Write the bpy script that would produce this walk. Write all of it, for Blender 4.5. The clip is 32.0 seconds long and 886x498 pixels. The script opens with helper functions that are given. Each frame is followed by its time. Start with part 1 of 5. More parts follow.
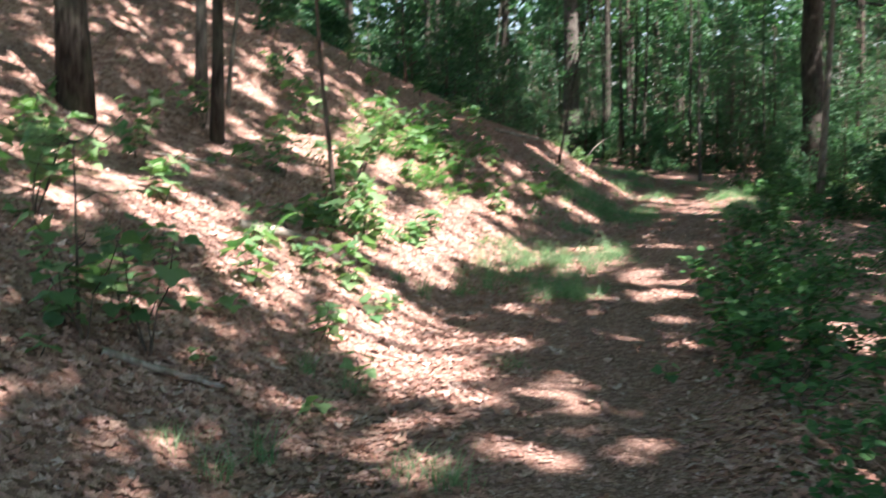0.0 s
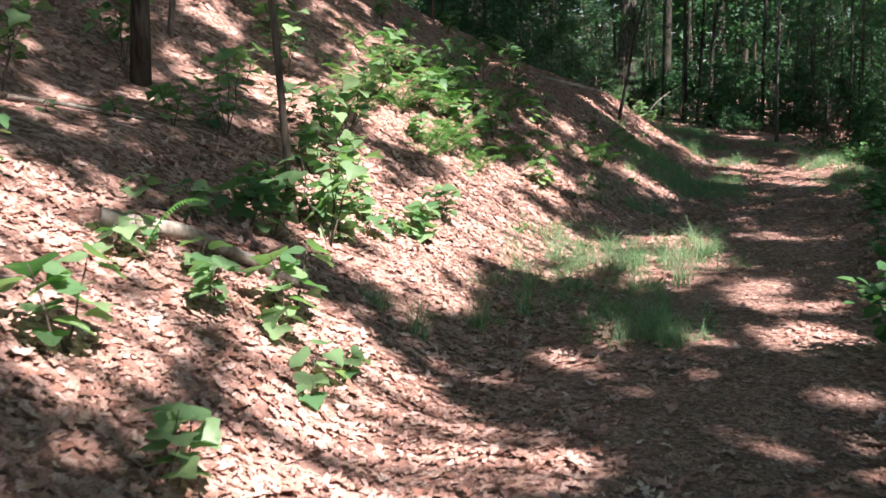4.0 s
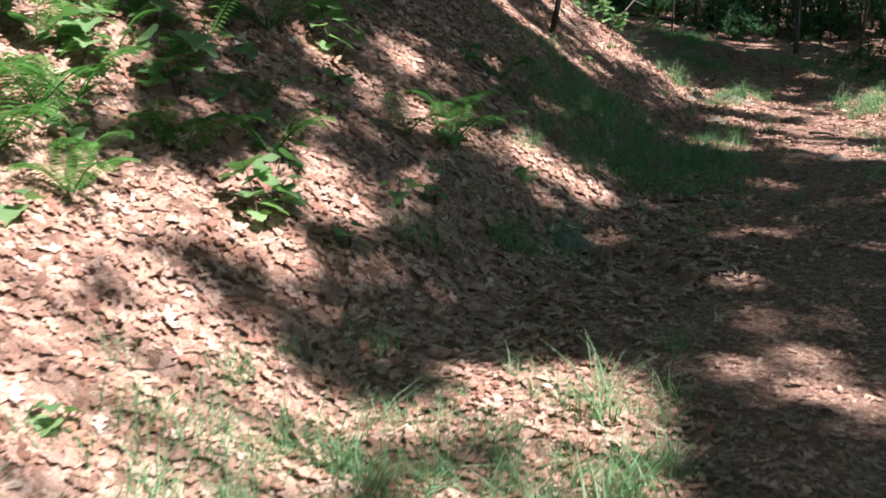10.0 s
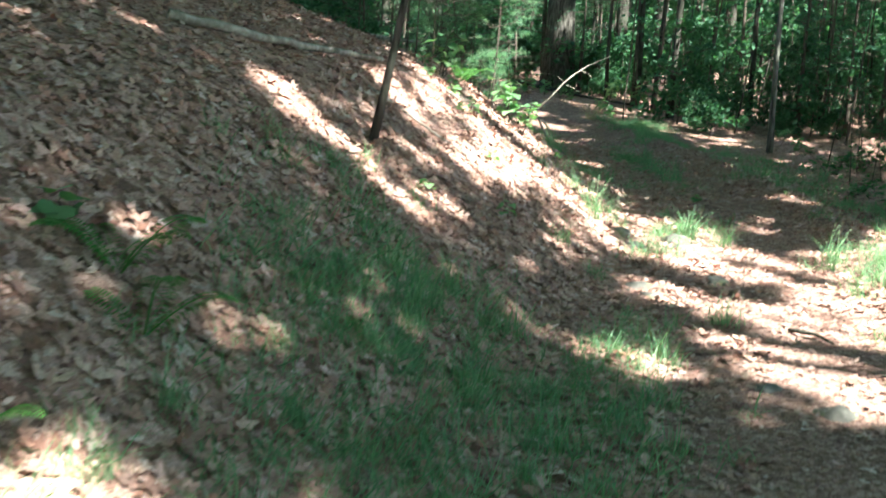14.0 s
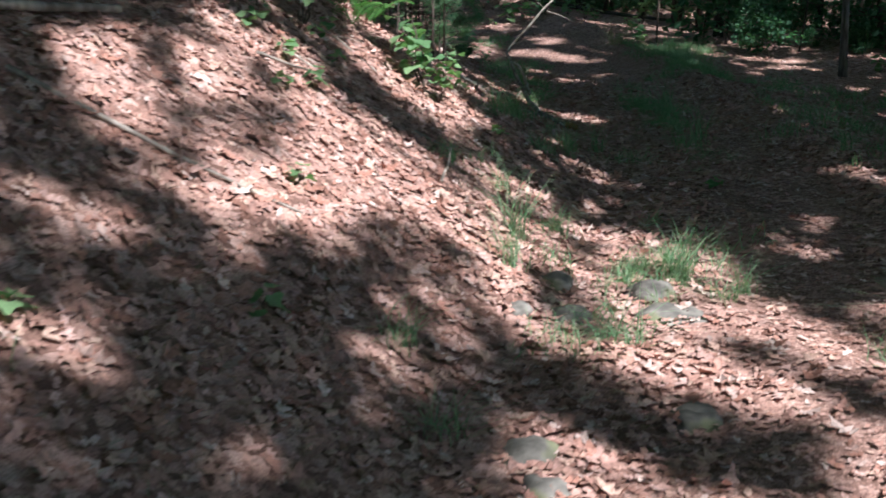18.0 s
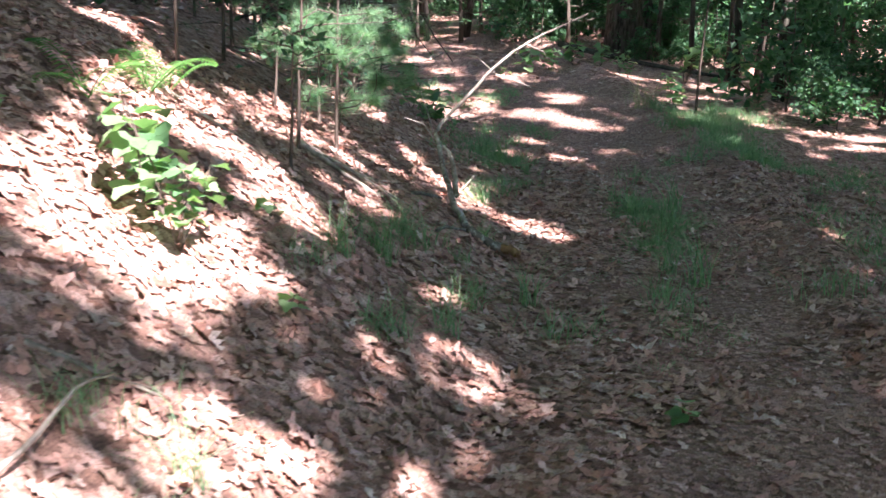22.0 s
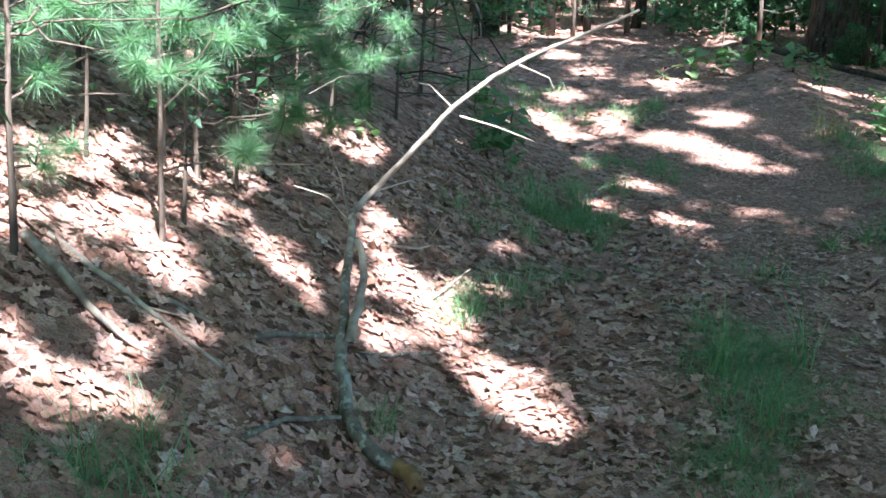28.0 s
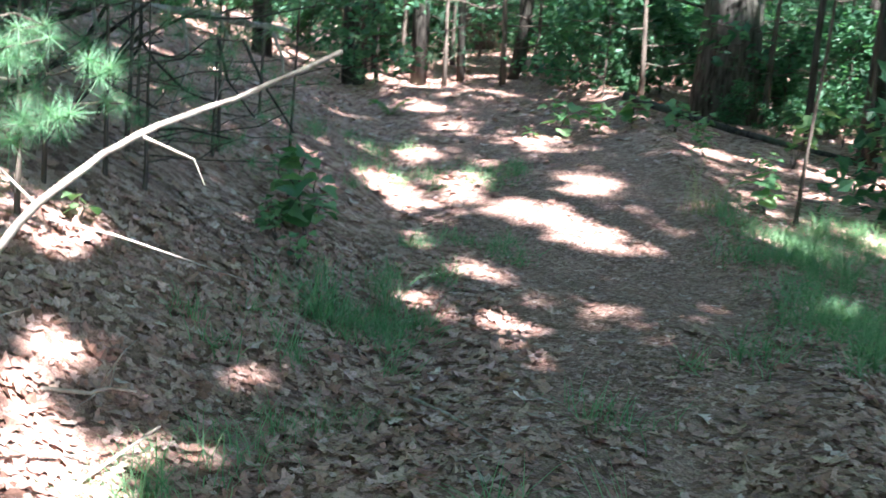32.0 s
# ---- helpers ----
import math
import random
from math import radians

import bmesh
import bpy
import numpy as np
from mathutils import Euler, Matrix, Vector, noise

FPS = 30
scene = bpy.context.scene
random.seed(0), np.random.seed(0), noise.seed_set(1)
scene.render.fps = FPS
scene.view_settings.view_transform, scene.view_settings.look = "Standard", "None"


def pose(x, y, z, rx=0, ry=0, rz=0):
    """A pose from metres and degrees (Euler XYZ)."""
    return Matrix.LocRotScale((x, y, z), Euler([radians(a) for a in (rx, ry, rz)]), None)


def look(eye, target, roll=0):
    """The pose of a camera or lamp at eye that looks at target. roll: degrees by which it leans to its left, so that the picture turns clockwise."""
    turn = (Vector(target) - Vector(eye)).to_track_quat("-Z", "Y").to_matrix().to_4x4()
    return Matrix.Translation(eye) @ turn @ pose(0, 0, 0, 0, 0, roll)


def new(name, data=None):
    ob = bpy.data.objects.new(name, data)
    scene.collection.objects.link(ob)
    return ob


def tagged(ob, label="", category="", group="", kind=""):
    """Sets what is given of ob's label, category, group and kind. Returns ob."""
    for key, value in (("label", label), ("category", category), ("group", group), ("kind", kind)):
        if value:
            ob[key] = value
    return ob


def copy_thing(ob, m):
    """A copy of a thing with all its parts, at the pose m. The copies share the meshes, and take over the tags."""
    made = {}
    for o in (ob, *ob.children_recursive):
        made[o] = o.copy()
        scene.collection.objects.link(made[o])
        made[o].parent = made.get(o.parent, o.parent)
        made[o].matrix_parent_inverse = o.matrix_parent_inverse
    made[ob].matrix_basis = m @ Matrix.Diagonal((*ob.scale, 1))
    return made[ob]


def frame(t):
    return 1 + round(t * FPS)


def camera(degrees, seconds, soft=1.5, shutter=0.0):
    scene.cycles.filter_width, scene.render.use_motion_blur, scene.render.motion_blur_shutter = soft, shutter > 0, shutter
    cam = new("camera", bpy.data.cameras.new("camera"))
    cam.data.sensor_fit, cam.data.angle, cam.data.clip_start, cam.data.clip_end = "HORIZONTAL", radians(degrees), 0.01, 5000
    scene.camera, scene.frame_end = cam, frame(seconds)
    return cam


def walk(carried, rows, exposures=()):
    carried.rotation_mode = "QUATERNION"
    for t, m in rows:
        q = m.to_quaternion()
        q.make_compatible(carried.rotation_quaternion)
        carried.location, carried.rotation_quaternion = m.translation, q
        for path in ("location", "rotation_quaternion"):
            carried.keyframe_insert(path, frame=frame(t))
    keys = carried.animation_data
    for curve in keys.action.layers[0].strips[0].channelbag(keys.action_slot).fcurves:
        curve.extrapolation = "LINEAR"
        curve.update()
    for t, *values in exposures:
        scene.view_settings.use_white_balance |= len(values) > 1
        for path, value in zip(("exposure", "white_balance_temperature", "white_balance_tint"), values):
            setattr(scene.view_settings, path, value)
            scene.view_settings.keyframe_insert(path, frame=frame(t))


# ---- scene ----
cam = camera(45.01, 32.0, soft=1.6, shutter=0.4)


def view(x, y, z, yaw, pitch, roll):
    """Eye in metres; heading to the left of +y, pitch and roll in degrees."""
    a, b = radians(yaw), radians(pitch)
    way = Vector((-math.sin(a) * math.cos(b), math.cos(a) * math.cos(b), math.sin(b)))
    eye = Vector((x, y, z))
    return look(eye, eye + way, roll)


# seconds, x, y, z, heading, pitch, roll
PATH = [
    (0, 0.000, 0.000, 1.607, 13.42, -6.37, -1.70),
    (0.5, -0.116, 0.408, 1.605, 16.63, -8.97, -0.10),
    (1, -0.283, 0.848, 1.599, 16.03, -7.63, -0.58),
    (1.5, -0.341, 1.289, 1.581, 18.97, -7.67, -0.33),
    (2, -0.544, 1.754, 1.554, 16.49, -8.84, -0.03),
    (2.5, -0.597, 2.214, 1.529, 12.56, -8.59, -0.26),
    (4.5, -0.689, 4.318, 1.473, 16.45, -8.74, -1.33),
    (5, -0.682, 4.900, 1.473, 11.16, -9.27, -2.95),
    (5.5, -0.751, 5.372, 1.479, 9.91, -10.17, -2.48),
    (6, -0.903, 5.876, 1.441, 13.95, -9.69, -0.86),
    (6.5, -0.938, 6.413, 1.449, 13.33, -10.30, -1.84),
    (7, -0.833, 6.952, 1.461, 12.90, -9.30, 0.30),
    (7.5, -0.812, 7.547, 1.441, 13.10, -10.33, -1.23),
    (8, -0.743, 8.152, 1.413, 11.61, -9.86, -1.42),
    (8.5, -0.702, 8.662, 1.410, 13.51, -10.39, 0.31),
    (9, -0.740, 9.238, 1.454, 12.85, -12.01, -1.60),
    (9.5, -0.694, 9.743, 1.460, 15.10, -14.59, -2.44),
    (10, -0.691, 10.229, 1.469, 16.07, -14.55, -0.41),
    (10.5, -0.535, 10.777, 1.487, 12.64, -13.81, -4.41),
    (11, -0.415, 11.515, 1.480, 14.88, -10.12, -2.22),
    (11.5, -0.382, 12.093, 1.469, 15.15, -10.73, -2.88),
    (12, -0.332, 12.596, 1.451, 11.26, -11.59, 1.12),
    (12.5, -0.361, 13.073, 1.471, 14.35, -12.72, 3.90),
    (13, -0.474, 13.564, 1.527, 15.29, -12.11, -1.46),
    (13.5, -0.500, 14.131, 1.539, 14.67, -12.19, -1.29),
    (14, -0.566, 14.643, 1.495, 14.64, -11.15, 2.15),
    (14.5, -0.487, 15.217, 1.496, 10.99, -9.08, -0.20),
    (16.5, -0.298, 17.076, 1.473, 15.24, -14.47, -1.42),
    (17, -0.393, 17.447, 1.510, 20.74, -14.32, -0.72),
    (17.5, -0.328, 17.922, 1.507, 19.90, -14.57, -1.48),
    (18, -0.268, 18.361, 1.517, 19.12, -15.50, -1.64),
    (18.5, -0.219, 18.857, 1.547, 16.64, -14.82, -0.66),
    (19, -0.094, 19.239, 1.528, 16.83, -13.24, 1.36),
    (19.5, -0.043, 19.601, 1.503, 21.28, -14.18, -0.88),
    (20, -0.099, 20.054, 1.523, 25.60, -14.23, -0.13),
    (20.5, -0.157, 20.473, 1.508, 24.36, -14.20, -0.51),
    (21, -0.167, 20.872, 1.535, 26.11, -15.83, -0.64),
    (21.5, -0.262, 21.270, 1.530, 24.17, -14.31, -1.73),
    (22, -0.197, 21.711, 1.505, 23.24, -13.75, 0.27),
    (22.5, -0.137, 22.082, 1.503, 24.75, -14.87, 0.00),
    (23, -0.197, 22.524, 1.518, 25.29, -14.44, -0.76),
    (23.5, -0.175, 22.986, 1.508, 28.97, -15.03, 0.76),
    (24, -0.309, 23.394, 1.480, 32.55, -15.31, 2.29),
    (24.5, -0.394, 23.860, 1.486, 28.51, -14.77, -1.35),
    (26.5, -0.492, 25.001, 1.502, 34.42, -17.50, 2.51),
    (27, -0.497, 24.999, 1.503, 35.69, -15.65, 3.07),
    (27.5, -0.482, 25.003, 1.491, 35.71, -14.68, 2.69),
    (28, -0.474, 25.006, 1.482, 35.32, -14.89, 1.35),
    (28.5, -0.475, 25.011, 1.489, 34.92, -15.35, 1.05),
    (29, -0.480, 25.015, 1.489, 34.28, -15.53, 0.89),
    (29.5, -0.507, 25.021, 1.483, 33.16, -15.81, 2.23),
    (30, -0.584, 25.091, 1.493, 32.06, -14.33, 2.16),
    (30.5, -0.531, 25.479, 1.483, 30.01, -11.06, 1.32),
    (31, -0.556, 25.828, 1.454, 30.07, -10.81, 1.61),
    (31.5, -0.683, 26.220, 1.461, 28.14, -10.84, 0.79),
    (32, -0.764, 26.583, 1.430, 30.45, -12.26, 3.06),
]
# seconds, stops, kelvin, tint
EXPOSURES = [(0, 1.95, 6200, 16), (1, 1.7, 6250, 18), (2, 1.6, 6250, 21), (5, 1.45, 6200, 20), (6, 1.45, 6200, 27), (9, 1.3, 6150, 17), (10.0, 1.15, 6100, 10), (11, 2.35, 6150, 10), (12, 2.6, 6150, 9), (13, 2.6, 6000, 3), (14.5, 2.5, 5750, -3), (16.5, 1.5, 5600, 9), (17, 1.35, 5600, 10), (18, 0.95, 5550, 12), (19.0, 1.1, 5500, 8), (19.6, 0.8, 5600, 16),
             (20.5, 0.75, 5600, 19), (21, 1.15, 5650, 22), (22, 2.65, 6000, 26), (24, 2.85, 5950, 26), (27, 2.85, 5500, 13), (30, 2.95, 5500, 12), (32, 3.1, 5550, 11)]
walk(cam, [(t, view(*v)) for t, *v in PATH], EXPOSURES)

# ---------------------------------------------------------------- daylight
ELEVATION = 54.0
SUN = Vector((1.0, -0.6, 0)).normalized() * math.cos(radians(ELEVATION)) + Vector((0, 0, math.sin(radians(ELEVATION))))
sun = new("sun", bpy.data.lights.new("sun", "SUN"))
sun.data.energy, sun.data.angle, sun.data.color = 5.0, radians(0.7), (1.0, 0.91, 0.795)
sun.matrix_world = look(SUN * 60, (0, 0, 0))
world = bpy.data.worlds.new("sky")
scene.world = world
world.use_nodes = True
wt = world.node_tree
sky = wt.nodes.new("ShaderNodeTexSky")
sky.sky_type, sky.sun_disc = "NISHITA", False
sky.sun_elevation, sky.sun_rotation = radians(ELEVATION), math.atan2(SUN.x, SUN.y)
wt.links.new(sky.outputs[0], wt.nodes["Background"].inputs[0])
wt.nodes["Background"].inputs[1].default_value = 0.06

# ---------------------------------------------------------------- materials


def material(name, rough=0.8, spec=0.3):
    m = bpy.data.materials.new(name)
    m.use_nodes = True
    b = m.node_tree.nodes["Principled BSDF"]
    b.inputs["Roughness"].default_value = rough
    b.inputs["Specular IOR Level"].default_value = spec
    return m, m.node_tree, b


def ramp(nt, source, stops):
    r = nt.nodes.new("ShaderNodeValToRGB")
    while len(r.color_ramp.elements) < len(stops):
        r.color_ramp.elements.new(0.5)
    for e, (p, c) in zip(r.color_ramp.elements, stops):
        e.position, e.color = p, (*c, 1)
    nt.links.new(source, r.inputs[0])
    return r.outputs[0]


def noise_tex(nt, scale, detail=4.0, stretch=(1, 1, 1)):
    c = nt.nodes.new("ShaderNodeTexCoord")
    mp = nt.nodes.new("ShaderNodeMapping")
    mp.inputs["Scale"].default_value = stretch
    n = nt.nodes.new("ShaderNodeTexNoise")
    n.inputs["Scale"].default_value, n.inputs["Detail"].default_value = scale, detail
    nt.links.new(c.outputs["Object"], mp.inputs[0])
    nt.links.new(mp.outputs[0], n.inputs["Vector"])
    return n.outputs["Fac"]


def mixed(nt, fac, a, b, mode="MIX"):
    x = nt.nodes.new("ShaderNodeMix")
    x.data_type, x.blend_type = "RGBA", mode
    for sock, v in ((x.inputs["Factor"], fac), (x.inputs["A"], a), (x.inputs["B"], b)):
        if isinstance(v, (int, float)):
            sock.default_value = v
        elif isinstance(v, tuple):
            sock.default_value = (*v, 1)
        else:
            nt.links.new(v, sock)
    return x.outputs["Result"]


def bump(nt, b, height, strength, distance):
    n = nt.nodes.new("ShaderNodeBump")
    n.inputs["Strength"].default_value, n.inputs["Distance"].default_value = strength, distance
    nt.links.new(height, n.inputs["Height"])
    nt.links.new(n.outputs[0], b.inputs["Normal"])


def island(nt):
    return nt.nodes.new("ShaderNodeNewGeometry").outputs["Random Per Island"]


def by_object(nt):
    return nt.nodes.new("ShaderNodeObjectInfo").outputs["Random"]


def soil_material():
    """Trodden leaf mould: flattened leaf scraps, finer and darker where the trail is worn."""
    m, nt, b = material("forest_soil", 0.95, 0.1)

    def scraps(scale, stops):
        c = nt.nodes.new("ShaderNodeTexCoord")
        w = nt.nodes.new("ShaderNodeTexNoise")
        w.inputs["Scale"].default_value = scale * 0.8
        ad = nt.nodes.new("ShaderNodeVectorMath")
        ad.operation = "MULTIPLY_ADD"
        ad.inputs[1].default_value = (1.6 / scale,) * 3
        v = nt.nodes.new("ShaderNodeTexVoronoi")
        v.inputs["Scale"].default_value = scale
        nt.links.new(c.outputs["Object"], w.inputs["Vector"])
        nt.links.new(w.outputs["Color"], ad.inputs[0])
        nt.links.new(c.outputs["Object"], ad.inputs[2])
        nt.links.new(ad.outputs[0], v.inputs["Vector"])
        sep = nt.nodes.new("ShaderNodeSeparateColor")
        nt.links.new(v.outputs["Color"], sep.inputs[0])
        return ramp(nt, sep.outputs[0], stops), v.outputs["Distance"]

    leafy, d1 = scraps(24, [(0.0, (0.187, 0.113, 0.093)), (0.35, (0.363, 0.221, 0.183)), (0.7, (0.506, 0.33, 0.283)), (1.0, (0.638, 0.453, 0.402))])
    worn, d2 = scraps(60, [(0.0, (0.198, 0.122, 0.1)), (0.5, (0.363, 0.227, 0.191)), (0.85, (0.495, 0.33, 0.283)), (1.0, (0.605, 0.433, 0.386))])
    at = nt.nodes.new("ShaderNodeAttribute")
    at.attribute_name = "worn"
    c = mixed(nt, at.outputs["Fac"], leafy, worn)
    big = ramp(nt, noise_tex(nt, 2.2, 5), [(0.3, (0.75, 0.75, 0.75)), (0.7, (1.1, 1.08, 1.05))])
    grit = ramp(nt, noise_tex(nt, 150, 5), [(0.3, (0.45, 0.43, 0.42)), (0.5, (0.95, 0.95, 0.95)), (0.68, (1.3, 1.25, 1.2))])
    c = mixed(nt, 1.0, c, grit, "MULTIPLY")
    nt.links.new(mixed(nt, 1.0, c, big, "MULTIPLY"), b.inputs["Base Color"])
    bump(nt, b, d1, 0.7, 0.02)
    return m


def litter_material():
    m, nt, b = material("dead_leaves", 0.62, 0.35)
    c = ramp(nt, island(nt), [(0.0, (0.19, 0.1, 0.075)), (0.12, (0.43, 0.22, 0.165)), (0.22, (0.6, 0.39, 0.34)), (0.32, (0.36, 0.205, 0.165)), (0.46, (0.51, 0.3, 0.245)), (0.58, (0.63, 0.44, 0.355)), (0.7, (0.47, 0.25, 0.195)), (0.8, (0.69, 0.475, 0.425)), (0.9, (0.29, 0.17, 0.14)), (1.0, (0.78, 0.62, 0.56))])
    n = noise_tex(nt, 85, 4)
    v = ramp(nt, n, [(0.3, (0.6, 0.57, 0.54)), (0.5, (0.95, 0.95, 0.95)), (0.7, (1.12, 1.1, 1.08))])
    bump(nt, b, n, 0.35, 0.004)
    nt.links.new(mixed(nt, 1.0, c, v, "MULTIPLY"), b.inputs["Base Color"])
    return m


def leaf_material(name, dark, light, per_object=False, glow=0.35, rough=0.5):
    """A green leaf: reflects, and lets part of the light through."""
    m, nt, b = material(name, rough, 0.3)
    r = by_object(nt) if per_object else island(nt)
    c = ramp(nt, r, [(0.0, dark), (1.0, light)])
    c = mixed(nt, 0.5, c, mixed(nt, 1.0, c, ramp(nt, noise_tex(nt, 60, 2), [(0.3, (0.6, 0.6, 0.6)), (0.7, (1.2, 1.2, 1.1))]), "MULTIPLY"))
    nt.links.new(c, b.inputs["Base Color"])
    t = nt.nodes.new("ShaderNodeBsdfTranslucent")
    nt.links.new(mixed(nt, 1.0, c, (1.35, 1.65, 0.85), "MULTIPLY"), t.inputs[0])
    mx = nt.nodes.new("ShaderNodeMixShader")
    mx.inputs[0].default_value = glow
    nt.links.new(b.outputs[0], mx.inputs[1])
    nt.links.new(t.outputs[0], mx.inputs[2])
    nt.links.new(mx.outputs[0], nt.nodes["Material Output"].inputs["Surface"])
    return m


def bark_material(name, dark, light, moss=0.0):
    m, nt, b = material(name, 0.9, 0.15)
    n = noise_tex(nt, 9, 6, (3.0, 3.0, 0.55))
    c = ramp(nt, n, [(0.32, dark), (0.62, light)])
    if moss:
        c = mixed(nt, ramp(nt, noise_tex(nt, 2.2, 4), [(0.5, (0, 0, 0)), (0.68, (moss, moss, moss))]), c, (0.16, 0.2, 0.13))
    nt.links.new(c, b.inputs["Base Color"])
    bump(nt, b, n, 0.9, 0.03)
    return m


def wood_material(name, a, c, lichen=0.0):
    m, nt, b = material(name, 0.8, 0.2)
    n = noise_tex(nt, 26, 5, (1, 1, 0.4))
    fleck = ramp(nt, noise_tex(nt, 9, 5), [(0.35, (0.55, 0.53, 0.5)), (0.55, (1.0, 1.0, 1.0)), (0.7, (1.2, 1.22, 1.15))])
    tone = mixed(nt, 1.0, ramp(nt, n, [(0.3, a), (0.7, c)]), fleck, "MULTIPLY")
    if lichen:
        spots = ramp(nt, noise_tex(nt, 38, 3), [(0.55, (0, 0, 0)), (0.62, (lichen, lichen, lichen))])
        tone = mixed(nt, spots, tone, (0.5, 0.51, 0.46))
    nt.links.new(tone, b.inputs["Base Color"])
    bump(nt, b, n, 0.6, 0.008)
    return m


def rock_material():
    m, nt, b = material("fieldstone", 0.85, 0.25)
    n = noise_tex(nt, 14, 6)
    c = ramp(nt, n, [(0.3, (0.1, 0.095, 0.085)), (0.6, (0.24, 0.225, 0.2)), (0.75, (0.36, 0.34, 0.31))])
    c = mixed(nt, ramp(nt, noise_tex(nt, 5, 3), [(0.52, (0, 0, 0)), (0.62, (0.7, 0.7, 0.7))]), c, (0.22, 0.24, 0.12))
    nt.links.new(c, b.inputs["Base Color"])
    bump(nt, b, n, 0.6, 0.015)
    return m


SOIL, LITTER, ROCK = soil_material(), litter_material(), rock_material()
LEAF = leaf_material("seedling_leaf", (0.095, 0.21, 0.1), (0.29, 0.43, 0.23), True, 0.35, 0.4)
FERN = leaf_material("fern_leaf", (0.06, 0.17, 0.04), (0.13, 0.29, 0.08))
GRASS = leaf_material("grass_blade", (0.12, 0.26, 0.14), (0.32, 0.46, 0.3), glow=0.35)
UNDERGROWTH = leaf_material("low_plant_leaf", (0.045, 0.13, 0.05), (0.14, 0.3, 0.12), glow=0.3)
STRAW = leaf_material("dry_grass", (0.3, 0.31, 0.16), (0.5, 0.47, 0.3), glow=0.2)
CROWN = leaf_material("woodland_leaf", (0.035, 0.095, 0.06), (0.12, 0.25, 0.145), glow=0.4)
TUFT = leaf_material("sapling_needle", (0.1, 0.23, 0.14), (0.3, 0.45, 0.31), glow=0.4)
NEEDLE = leaf_material("pine_needle", (0.035, 0.095, 0.065), (0.12, 0.22, 0.15), glow=0.35)
BARK = bark_material("grey_brown_bark", (0.022, 0.019, 0.017), (0.085, 0.076, 0.067), 0.35)
PALE_BARK = bark_material("pale_bark", (0.07, 0.063, 0.057), (0.25, 0.235, 0.215), 0.35)
PINE_BARK = bark_material("pine_bark", (0.03, 0.026, 0.023), (0.17, 0.155, 0.14), 0.3)
STEM = bark_material("sapling_bark", (0.05, 0.04, 0.034), (0.17, 0.138, 0.115))
DEADWOOD = wood_material("weathered_deadwood", (0.25, 0.21, 0.18), (0.58, 0.53, 0.47))
GREEN_WOOD = wood_material("lichened_deadwood", (0.13, 0.115, 0.1), (0.42, 0.385, 0.345), 0.8)
ROTTEN = wood_material("rotten_wood", (0.13, 0.07, 0.04), (0.42, 0.26, 0.13))

# ---------------------------------------------------------------- the lie of the land
TOE_Y = (-5, 0, 5, 8, 11, 14, 17, 20, 23, 25.5, 28, 30, 32, 34, 36.5, 39, 44, 60)
TOE_X = (-1.9, -1.8, -1.7, -1.85, -2.2, -1.75, -1.15, -1.15, -1.1, -1.35, -2.3, -2.95, -4.0, -5.4, -7.6, -10, -14, -26)
RIGHT_X = (0.3, 0.25, 0.1, 0.05, 0.1, 0.3, 0.45, 0.55, 0.3, -0.1, -0.9, -1.5, -2.1, -3.2, -4.6, -6.2, -10, -22)
STEEP_Y = (0, 8, 11, 14, 18, 22, 25, 28, 31, 36, 50)
STEEP = (0.5, 0.52, 0.6, 0.72, 0.78, 0.8, 0.68, 0.52, 0.45, 0.3, 0.15)


def land(x, y):
    """Height of the ground: a bank rises to the left of the trail, the right falls away a little."""
    x, y = np.asarray(x, float), np.asarray(y, float)
    d = np.maximum(np.interp(y, TOE_Y, TOE_X) - x, 0)
    e = x - np.interp(y, TOE_Y, RIGHT_X)
    rise = np.interp(y, STEEP_Y, STEEP) * (np.sqrt(d * d + 0.12) - 0.346)
    rise = np.where(rise > 1.25, 1.25 + (rise - 1.25) * 0.55, rise)
    rise = rise + 0.4 * np.maximum(d - 3.3, 0) * np.clip((24 - y) / 6, 0, 1)
    rise = 7 * np.tanh(rise / 7)
    r = np.maximum(e, 0)
    fall = 0.07 * np.exp(-((r - 0.35) / 0.25) ** 2) * (e > 0) - 0.35 * (1 - np.exp(-np.maximum(r - 0.4, 0) / 2.5))
    rough = 0.025 * np.sin(2.1 * x + 1.3 * y) * np.sin(1.7 * y - 0.9 * x) + 0.012 * np.sin(5.3 * x + 0.7) * np.sin(4.1 * y + 0.4 * x)
    return rise + fall + rough + 0.09 * np.clip(y - 32.5, 0, 9)


def trodden(x, y):
    """0 on the bank, rising to 1 on the worn middle of the trail."""
    edge = 0.18 * np.sin(3.1 * y + np.sin(5 * x)) + 0.1 * np.sin(7.3 * y)
    return np.clip(np.minimum(x - np.interp(y, TOE_Y, TOE_X) - 0.25 + edge, np.interp(y, TOE_Y, RIGHT_X) + 0.35 - x + edge) / 0.7, 0, 1)


def on_trail(x, y, margin=0.0):
    return (x > np.interp(y, TOE_Y, TOE_X) + 0.55 - margin) & (x < np.interp(y, TOE_Y, RIGHT_X) + margin)


# ---------------------------------------------------------------- mesh helpers
rng = np.random.default_rng(7)


